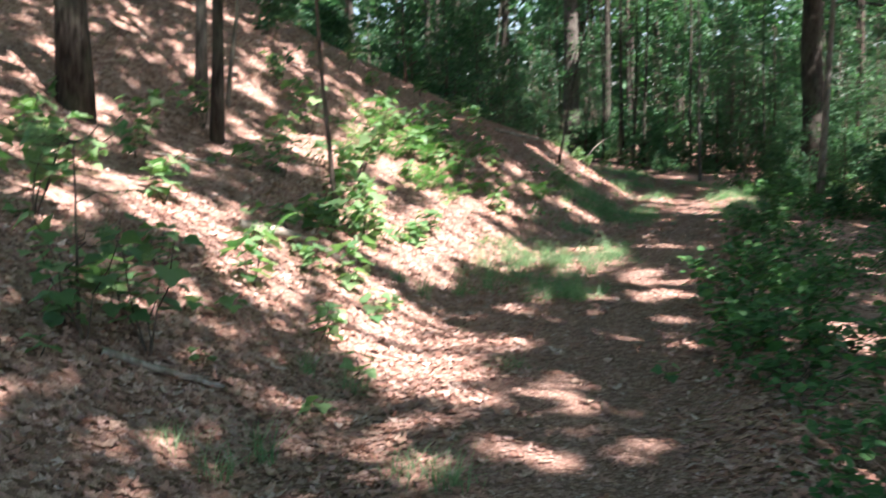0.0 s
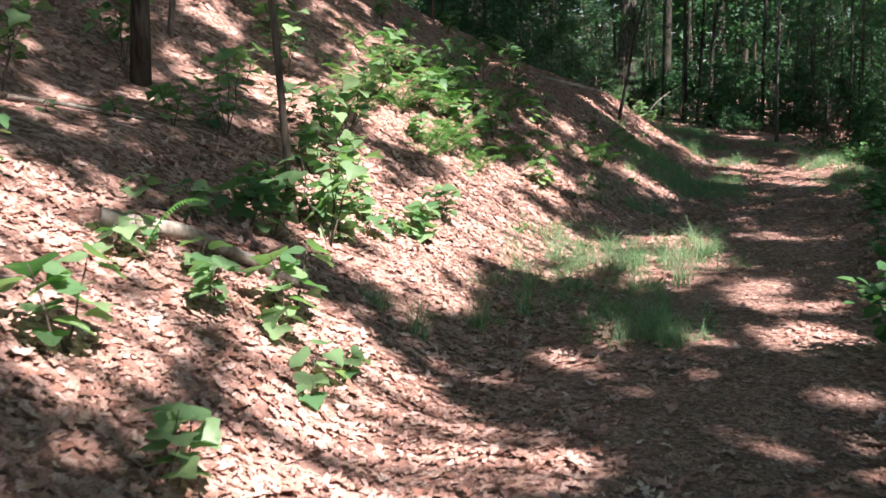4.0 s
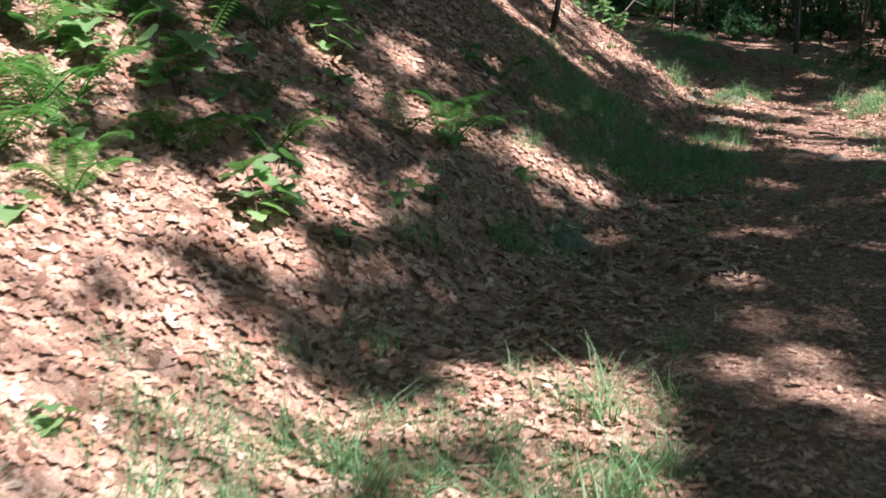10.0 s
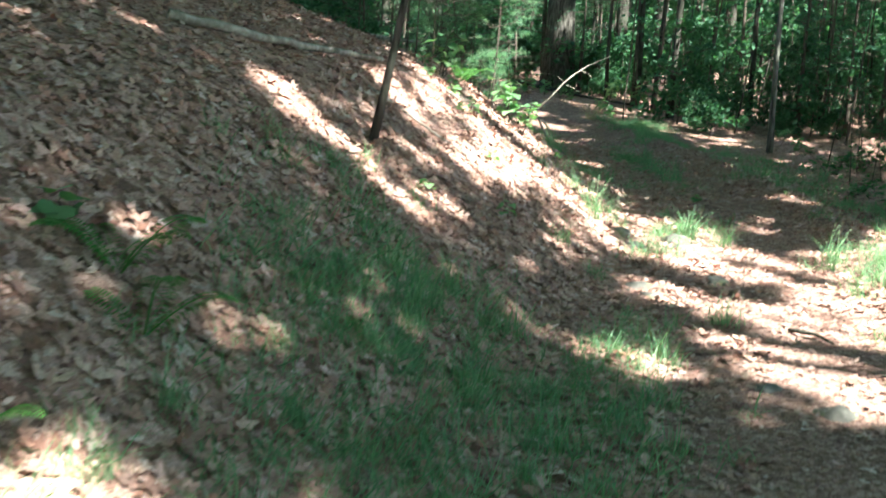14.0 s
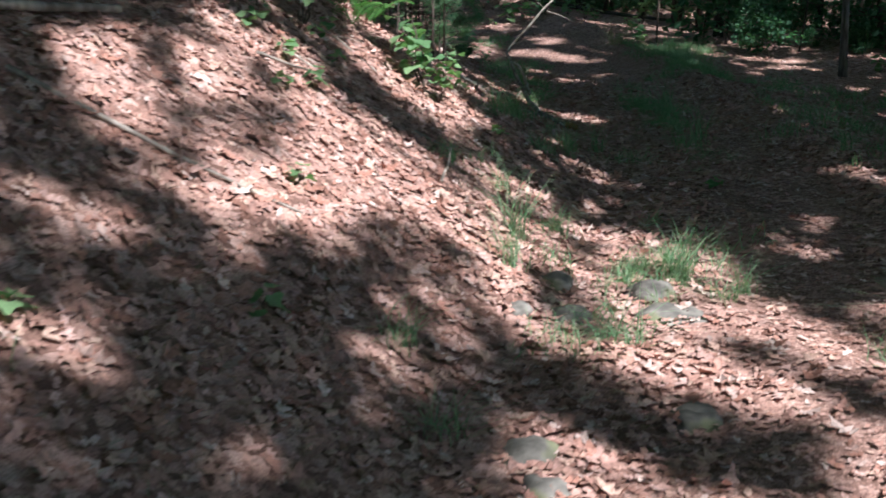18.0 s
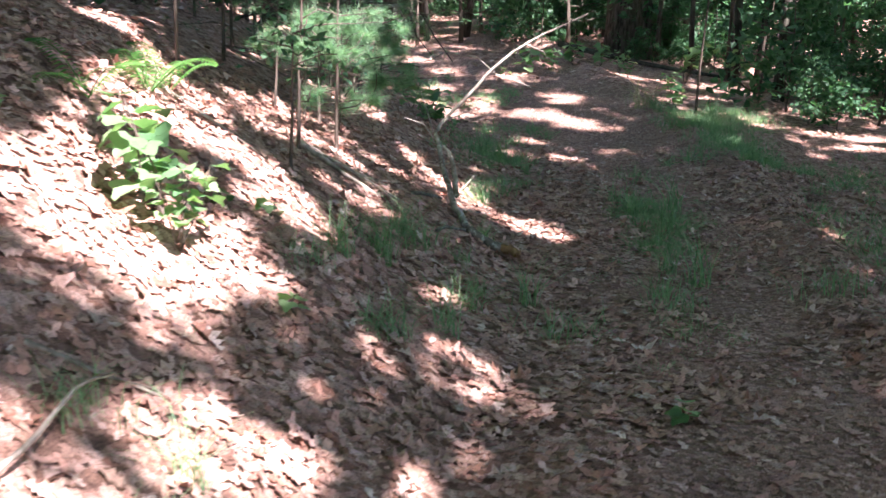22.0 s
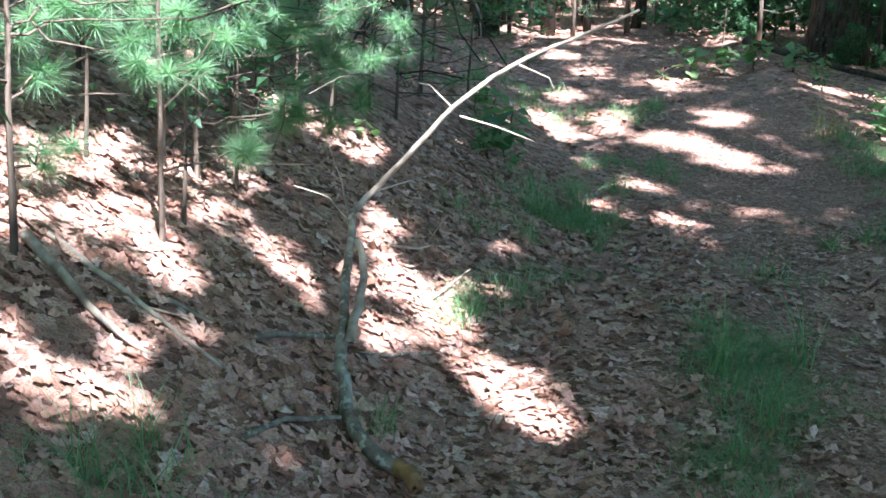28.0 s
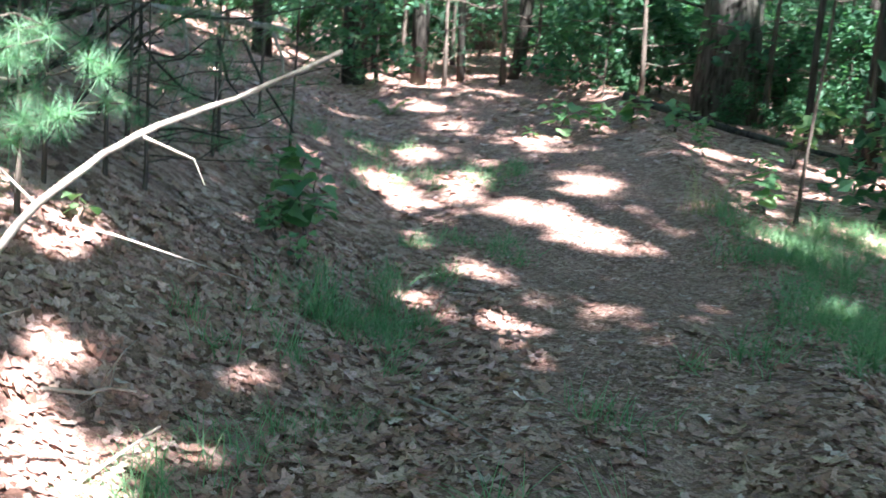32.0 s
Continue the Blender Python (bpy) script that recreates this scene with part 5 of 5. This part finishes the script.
GREEN_PATCHES_B = [(0.9, 26.0, 0.5, 1.0, 1100), (1.5, 28.5, 0.6, 1.2, 1000), (0.2, 30.6, 0.5, 0.8, 900), (-0.9, 17.9, 0.3, 0.7, 900), (-1.8, 28.9, 0.2, 0.3, 3200), (-1.5, 28.6, 0.16, 0.32, 2000), (-1.48, 28.05, 0.14, 0.26, 1600), (-2.3, 33.5, 0.35, 0.5, 1800), (-2.0, 34.4, 0.4, 0.5, 1400), (-1.65, 32.0, 0.25, 0.5, 1500), (-1.3, 31.5, 0.25, 0.4, 1000), (-2.9, 29.2, 0.2, 0.5, 900), (-3.4, 30.4, 0.25, 0.5, 1100), (-3.9, 32.3, 0.25, 0.4, 600), (-4.9, 34.2, 0.3, 0.4, 700), (-2.5, 26.4, 0.25, 0.2, 350), (-0.95, 26.3, 0.15, 0.5, 500), (-1.7, 11.8, 0.55, 1.6, 900)]
GREEN_PATCHES_C = [(-1.6, 12.9, 0.5, 0.9, 500), (-1.5, 18.2, 0.55, 1.6, 1000), (-1.9, 18.9, 0.45, 0.9, 600), (0.9, 21.5, 0.35, 1.8, 800), (1.0, 18.0, 0.4, 2.5, 800), (0.8, 26.5, 0.5, 2.6, 900), (-1.35, 27.4, 0.25, 0.7, 350), (0.0, 29.4, 0.6, 1.6, 1300), (-0.6, 31.6, 0.6, 1.0, 900), (-1.7, 32.4, 0.4, 1.3, 1100), (-3.6, 30.9, 0.3, 0.8, 400), (-1.2, 23.0, 0.35, 0.5, 400), (-6.3, 34.3, 0.4, 0.5, 500), (-5.4, 33.6, 0.3, 0.5, 400), (-2.05, 18.4, 0.4, 0.7, 800), (-1.8, 17.5, 0.35, 0.5, 900), (-0.95, 19.5, 0.25, 0.7, 800), (-1.95, 19.4, 0.3, 0.5, 700)]
GREEN_PATCHES_D = [(0.4, 28.6, 0.5, 1.0, 700), (-1.75, 28.75, 0.24, 0.5, 700), (-2.0, 33.3, 0.3, 0.8, 1300), (-3.4, 30.2, 0.25, 0.6, 500), (1.2, 12.0, 0.5, 5.0, 500)]
GREEN_PATCHES = GREEN_PATCHES_A + GREEN_PATCHES_B + GREEN_PATCHES_C + GREEN_PATCHES_D
for x, y, a, b, n in GREEN_PATCHES:
    r, n = np.random.default_rng(int(100 + 10 * y)), int(0.95 * n)
    clump = r.normal(0, 0.62, (n // 34, 2))[r.integers(0, n // 34, n)]
    px, py = x + a * clump[:, 0] + r.normal(0, 0.04, n), y + b * clump[:, 1] + r.normal(0, 0.045, n)
    one, faces = blades(1, np.random.default_rng(3), 0.22, 0.0, 1.5, 0.0021)
    V, F = strewn(one, faces, np.stack([px, py, land(px, py)], -1), frames_of(n, r, 0.8), r.uniform(0.4, 1.4, n) * (0.45 if 26 < y < 30 and x < 0 else 1))
    tagged(part("grass_patch", mesh_data("grass_patch", V, F, GRASS)), "patch of short green grass at the trail's edge", "grass", kind="stuff")

# ---------------------------------------------------------------- dead wood and stones


def stick(name, pts, r0, r1, label, mat=DEADWOOD, seed=0, sides=7, twigs=()):
    ob = new(name)
    p = np.asarray(pts, float)
    ob.location = p[0]
    s = np.linspace(0, 1, len(p))
    fine = np.linspace(0, 1, 3 * len(p))
    line = np.stack([np.interp(fine, s, p[:, i]) for i in range(3)], -1) - p[0]
    line[1:-1] += np.random.default_rng(seed).normal(0, r0 * 0.13, (len(fine) - 2, 3))
    part("stem", mesh_data("stem", *tube(line, np.linspace(r0, r1, len(fine)), sides), mat, True), ob)
    for a, b, c in twigs:
        part("twig", mesh_data("twig", *tube(np.array([a, b, c], float) - p[0], (r1 * 0.9, r1 * 0.6, r1 * 0.25), 5), DEADWOOD, True), ob)
    return tagged(ob, label, "dead branch")


def on(x, y, lift=0.02):
    return tuple(ground_point(x, y, lift))


stick("crooked_twig", [on(-1.95, 23.22, 0.03), on(-2.00, 23.48, 0.06), on(-2.06, 23.70, 0.09), on(-2.08, 23.86, 0.07)], 0.009, 0.004, "pale crooked twig lying on sunlit leaves", DEADWOOD, 60, 6)
stick("crooked_twig", [on(-2.75, 22.92, 0.05), on(-2.67, 23.12, 0.05), on(-2.62, 23.45, 0.05)], 0.009, 0.004, "long thin bare twig across the bank", DEADWOOD, 61, 6)
# bent dead sapling that leans over the trail
stick("dead_sapling", [(-2.20, 27.26, 0.06), (-2.27, 27.23, 0.09), (-2.36, 27.25, 0.13), (-2.46, 27.32, 0.16), (-2.57, 27.42, 0.24), (-2.65, 27.52, 0.33), (-2.75, 27.65, 0.43), (-2.82, 27.76, 0.54), (-2.89, 27.85, 0.62)], 0.027, 0.013,
      "bent dead sapling with lichened bark leaning over the bank", GREEN_WOOD, 1, 9)
stick("dead_branch", [(-2.89, 27.85, 0.62), (-2.87, 27.95, 0.69), (-2.72, 27.96, 0.84), (-2.58, 28.02, 1.01), (-2.49, 28.08, 1.1), (-2.39, 28.13, 1.17), (-2.32, 28.3, 1.23), (-2.07, 28.36, 1.35)], 0.0125, 0.005,
      "pale bare dead branch forking over the trail", DEADWOOD, 2, 7,
      [((-2.59, 28.02, 1.01), (-2.66, 27.99, 1.08), (-2.75, 27.88, 1.11)), ((-2.75, 27.88, 1.11), (-2.82, 27.79, 1.12), (-2.86, 27.74, 1.14)), ((-2.81, 27.8, 1.12), (-2.85, 27.74, 1.11), (-2.89, 27.63, 1.06)),
       ((-2.39, 28.13, 1.16), (-2.3, 28.18, 1.12), (-2.27, 28.18, 1.07)), ((-2.56, 28.03, 0.98), (-2.48, 28.14, 0.94), (-2.3, 28.36, 0.83)),
       ((-2.9, 27.84, 0.62), (-2.94, 27.85, 0.73), (-2.97, 27.81, 0.87)), ((-2.88, 27.92, 0.68), (-2.81, 28.0, 0.71), (-2.74, 28.12, 0.74)), ((-2.9, 27.84, 0.59), (-2.95, 27.79, 0.68), (-3.04, 27.71, 0.72))])
stick("dead_limb", [(-2.59, 27.48, 0.30), (-2.64, 27.58, 0.37), (-2.69, 27.67, 0.44), (-2.74, 27.73, 0.51), (-2.80, 27.77, 0.55)], 0.018, 0.01, "second pale limb beside the bent dead sapling", DEADWOOD, 3)
stick("broken_stub", [on(-2.22, 27.26, 0.03), on(-2.16, 27.24, 0.05), on(-2.1, 27.21, 0.045)], 0.027, 0.024, "orange-brown rotten end of a broken stem", ROTTEN, 4, 9)
stick("forked_twig", [on(-3.32, 28.6, 0.02), (-3.22, 28.69, 0.26), (-3.17, 28.73, 0.28), (-3.1, 28.77, 0.27)], 0.008, 0.004, "pale forked twig sticking up from the bank", DEADWOOD, 5, 5,
      [((-3.17, 28.73, 0.28), (-3.17, 28.74, 0.31), (-3.17, 28.75, 0.34)), ((-3.2, 28.7, 0.26), (-3.22, 28.69, 0.24), (-3.24, 28.66, 0.22)), ((-3.16, 28.68, 0.3), (-3.12, 28.74, 0.4), (-3.09, 28.77, 0.44))])
stick("dead_twig", [(-2.96, 28.4, 0.13), (-2.96, 28.57, 0.17), (-2.97, 28.74, 0.2)], 0.008, 0.004, "pale bare twig lying over the sunlit strip", DEADWOOD, 62, 5)
stick("dead_twig", [on(-3.95, 28.05, 0.02), (-3.67, 28.08, 0.67), (-3.47, 28.1, 0.69), (-3.29, 28.11, 0.71)], 0.007, 0.004, "thin pale twig stretched out over the bank", DEADWOOD, 63, 5)
stick("fallen_stick", [(-2.77, 27.25, 0.35), (-2.75, 27.42, 0.31), (-2.73, 27.59, 0.26)], 0.012, 0.008, "short grey stick lying against the dead sapling", GREEN_WOOD, 64, 6)
stick("fallen_stick", [(-2.45, 26.88, 0.23), (-2.48, 27.06, 0.21), (-2.44, 27.32, 0.14)], 0.011, 0.006, "thin grey stick among leaves and grass", GREEN_WOOD, 65, 6)
stick("fallen_branch", [(-3.27, 26.8, 0.68), (-3.09, 26.8, 0.58), (-2.9, 26.79, 0.48), (-2.77, 26.86, 0.39)], 0.018, 0.007, "pale grey branch lying down the bank", DEADWOOD, 66, 7)
stick("fallen_stick", [(-3.0, 27.1, 0.46), (-2.94, 27.14, 0.42), (-2.87, 27.16, 0.39)], 0.009, 0.005, "short grey stick in the leaves", DEADWOOD, 67, 6)
stick("fallen_stick", [(-2.67, 27.64, 0.19), (-2.67, 27.83, 0.14), (-2.66, 28.03, 0.09)], 0.009, 0.005, "thin grey stick beside the sunlit strip", GREEN_WOOD, 68, 6)
# dead pine leaning out of the bank, with hanging twigs
stick("leaning_dead_tree", [on(-6.3, 28.6, 0.05), (-5.9, 29.5, 1.5), (-5.65, 29.93, 1.47), (-5.42, 30.29, 1.44), (-5.21, 30.76, 1.41), (-5.02, 31.21, 1.36), (-4.86, 31.64, 1.3)], 0.05, 0.014, "lichened dead pine leaning out from the bank with bare twigs", GREEN_WOOD, 8, 9,
      [((-5.42, 30.29, 1.44), (-5.35, 30.3, 1.2), (-5.4, 30.25, 0.95)), ((-5.3, 30.55, 1.42), (-5.2, 30.5, 1.15), (-5.28, 30.4, 0.9)), ((-5.21, 30.76, 1.41), (-5.15, 30.8, 1.55), (-5.05, 30.9, 1.7)), ((-5.1, 31.0, 1.38), (-5.0, 30.95, 1.1), (-5.05, 30.85, 0.85)),
       ((-5.02, 31.21, 1.36), (-4.9, 31.2, 1.15), (-4.95, 31.1, 0.9)), ((-4.9, 31.5, 1.32), (-4.8, 31.5, 1.15), (-4.75, 31.45, 0.95)), ((-5.6, 30.0, 1.46), (-5.5, 29.95, 1.25), (-5.45, 29.9, 1.0))])
for k, (a, b) in enumerate([((-6.3, 30.9), (-5.3, 31.0)), ((-5.9, 30.2), (-5.1, 30.9)), ((-6.6, 31.6), (-5.9, 31.4)), ((-5.2, 29.9), (-4.6, 30.4))]):
    stick("dead_bough", [on(*a, 0.05), on((a[0] + b[0]) / 2, (a[1] + b[1]) / 2, 0.45), on(*b, 0.95)], 0.02, 0.006, "dark dead pine bough sticking up from the bank", BARK, 40 + k, 6)
stick("dead_bough", [on(-5.33, 30.44, 0.02), (-5.25, 30.55, 1.02), (-5.13, 30.69, 1.23), (-4.95, 30.88, 1.36), (-4.73, 31.08, 1.36), (-4.43, 31.33, 1.45)], 0.014, 0.005, "dark bare pine bough arching over the bank", BARK, 50, 6,
      [((-4.73, 31.08, 1.36), (-4.7, 31.1, 1.2), (-4.72, 31.07, 1.01)), ((-4.73, 31.08, 1.36), (-4.6, 31.19, 1.3), (-4.59, 31.2, 1.17)), ((-5.13, 30.69, 1.23), (-5.2, 30.62, 1.3), (-5.21, 30.61, 1.4)), ((-5.0, 30.83, 1.33), (-4.9, 30.93, 1.2), (-4.84, 30.98, 1.1))])
stick("dead_bough", [on(-5.3, 30.57, 0.02), (-5.2, 30.6, 1.0), (-5.11, 30.71, 1.2), (-5.11, 30.71, 1.43)], 0.012, 0.005, "thin dark dead stem standing on the bank", BARK, 51, 6,
      [((-5.2, 30.6, 1.0), (-5.35, 30.42, 1.1), (-5.5, 30.25, 1.18)), ((-5.15, 30.66, 1.1), (-5.0, 30.8, 1.13), (-4.88, 30.92, 1.1))])
# bare twigs of the pine saplings and dead lower boughs behind them
TWIGS_A = [[(-3.18, 26.85, 1.30), (-3.10, 26.91, 1.31), (-3.02, 26.96, 1.31), (-2.85, 27.09, 1.32)],
           [(-2.89, 27.12, 1.31), (-2.82, 27.18, 1.34), (-2.75, 27.23, 1.37)],
           [(-3.33, 27.39, 1.11), (-3.29, 27.42, 1.13), (-3.24, 27.47, 1.16), (-3.21, 27.52, 1.24)],
           [(-3.33, 27.38, 1.09), (-3.26, 27.43, 1.09), (-3.19, 27.46, 1.03)],
           [(-3.30, 27.37, 1.00), (-3.25, 27.43, 1.08), (-3.20, 27.48, 1.12)],
           [(-3.27, 27.34, 0.84), (-3.21, 27.38, 0.85), (-3.18, 27.41, 0.85)]]
TWIGS_B = [[(-3.26, 27.35, 0.87), (-3.23, 27.40, 0.94), (-3.20, 27.44, 0.98)],
           [(-3.20, 26.83, 1.30), (-3.16, 26.85, 1.25), (-3.10, 26.89, 1.24), (-3.00, 26.95, 1.22)],
           [(-3.57, 27.19, 1.03), (-3.50, 27.25, 1.04), (-3.37, 27.33, 1.04)],
           [(-3.54, 27.86, 1.08), (-3.49, 27.87, 0.98), (-3.45, 27.84, 0.82)],
           [(-3.41, 27.98, 0.76), (-3.39, 28.03, 0.88), (-3.40, 28.05, 0.97)]]
for k, line in enumerate(TWIGS_A + TWIGS_B):
    stick("bare_twig", line, 0.004, 0.002, "thin bare grey-brown twig of a young pine", STEM, 300 + k, 5)
for k, line in enumerate([[(-4.53, 30.13, 1.27), (-4.43, 30.16, 1.15), (-4.30, 30.21, 1.03), (-4.18, 30.28, 0.99)],
                          [(-4.63, 29.99, 1.07), (-4.57, 30.07, 1.21), (-4.51, 30.16, 1.34)],
                          [(-4.75, 29.92, 1.14), (-4.63, 29.99, 1.07), (-4.39, 30.12, 0.95)],
                          [(-4.23, 30.34, 1.28), (-4.16, 30.33, 1.09), (-4.03, 30.37, 0.93)],
                          [(-4.14, 30.41, 1.28), (-4.03, 30.42, 1.09), (-3.87, 30.46, 0.87)],
                          [(-4.87, 29.86, 1.20), (-4.72, 29.93, 1.09), (-4.63, 29.99, 1.07)],
                          [(-4.43, 30.06, 0.85), (-4.27, 30.18, 0.87), (-4.10, 30.29, 0.83)]]):
    stick("bare_twig", line, 0.008, 0.004, "dark dead lower bough of a pine on the bank", BARK, 320 + k, 5)
# logs and sticks along the bank
stick("fallen_log", [on(-3.75, 20.35, 0.05), on(-3.42, 20.75, 0.05), on(-3.28, 21.2, 0.05), on(-3.19, 21.7, 0.05), on(-3.12, 22.4, 0.04)], 0.032, 0.018, "pale barkless fallen log lying across the bank", DEADWOOD, 6, 9)
stick("dead_root", [on(-3.75, 8.35, 0.06), on(-3.45, 8.6, 0.09), on(-3.2, 8.85, 0.07), on(-2.95, 8.95, 0.03)], 0.05, 0.025, "grey weathered snag on the leafy bank", DEADWOOD, 7, 9)
for k, (a, b, w, lb) in enumerate([((-2.98, 4.86), (-2.49, 5.24), 0.024, "grey stick lying in the leaves"), ((-2.28, 23.75), (-2.02, 24.0), 0.009, "pale crooked twig on the bank"), ((-3.5, 24.4), (-2.6, 24.3), 0.01, "long thin dead branch on the bank"),
                                   ((-3.3, 26.9), (-2.7, 27.05), 0.012, "thin grey stick in the leaves"), ((-3.2, 23.2), (-2.5, 23.6), 0.009, "thin dead twig across the leaves"), ((-5.2, 9.6), (-4.7, 10.4), 0.02, "pale dead branch on the bank"),
                                   ((-2.9, 21.4), (-2.1, 22.0), 0.012, "dead branch trailing down the bank"), ((-0.15, 20.6), (0.05, 20.3), 0.014, "short dark stick on the trail"), ((-1.6, 13.1), (-1.15, 13.3), 0.006, "pale grass stalk on the leaves"),
                                   ((-4.6, 15.6), (-3.7, 16.2), 0.012, "grey stick on the bank"), ((-2.9, 29.9), (-2.3, 29.6), 0.008, "dead twig at the edge of the trail"), ((-5.3, 38.2), (-2.6, 37.4), 0.05, "dark fallen log at the edge of the woods"), ((-3.6, 25.9), (-2.9, 26.0), 0.01, "thin dead stick in the leaves")]):
    mid = ((a[0] + b[0]) / 2 + 0.03, (a[1] + b[1]) / 2)
    stick("fallen_stick", [on(*a, w), on(*mid, w + 0.015), on(*b, w)], w, w * 0.45, lb, DEADWOOD if k not in (7, 11) else BARK, 20 + k, 7,
          [] if k > 4 else [(on(*mid, w + 0.01), on(mid[0] + 0.1, mid[1] + 0.06, 0.06), on(mid[0] + 0.2, mid[1] + 0.05, 0.1))])


def stone(x, y, size, seed, label):
    r = np.random.default_rng(seed)
    bm = bmesh.new()
    bmesh.ops.create_icosphere(bm, subdivisions=3, radius=1)
    for v in bm.verts:
        n = noise.noise(v.co * 1.3 + Vector((seed * 3.1, 0, 0)))
        v.co *= 1 + 0.35 * n + 0.14 * noise.noise(v.co * 4.5 + Vector((0, seed * 2.3, 0)))
        v.co.x *= size * 1.2
        v.co.y *= size
        v.co.z *= size * 0.62
    me = bpy.data.meshes.new("stone")
    bm.to_mesh(me)
    bm.free()
    me.materials.append(ROCK)
    me.polygons.foreach_set("use_smooth", np.full(len(me.polygons), True))
    ob = new("stone", me)
    ob.matrix_basis = Matrix.Translation(ground_point(x, y, -size * (0.38 if size > 0.15 else 0.16))) @ Matrix.Rotation(r.uniform(0, 6), 4, "Z")
    return tagged(ob, label, "stone", "stones by the trail")


for k, (x, y, s) in enumerate([(-1.18, 22.57, 0.085), (-0.78, 22.73, 0.170), (-1.04, 21.36, 0.090), (-0.56, 21.73, 0.080), (-0.93, 21.13, 0.080), (-1.36, 22.43, 0.060), (-0.57, 21.79, 0.070), (-0.30, 19.47, 0.060), (-1.64, 15.87, 0.160), (-0.05, 19.23, 0.060), (-1.32, 22.90, 0.090), (-0.88, 22.99, 0.120), (0.00, 19.23, 0.080)]):
    stone(x, y, s, k, "half-buried mossy grey fieldstone beside the trail" if s > 0.11 else "half-buried pale grey fieldstone beside the trail")
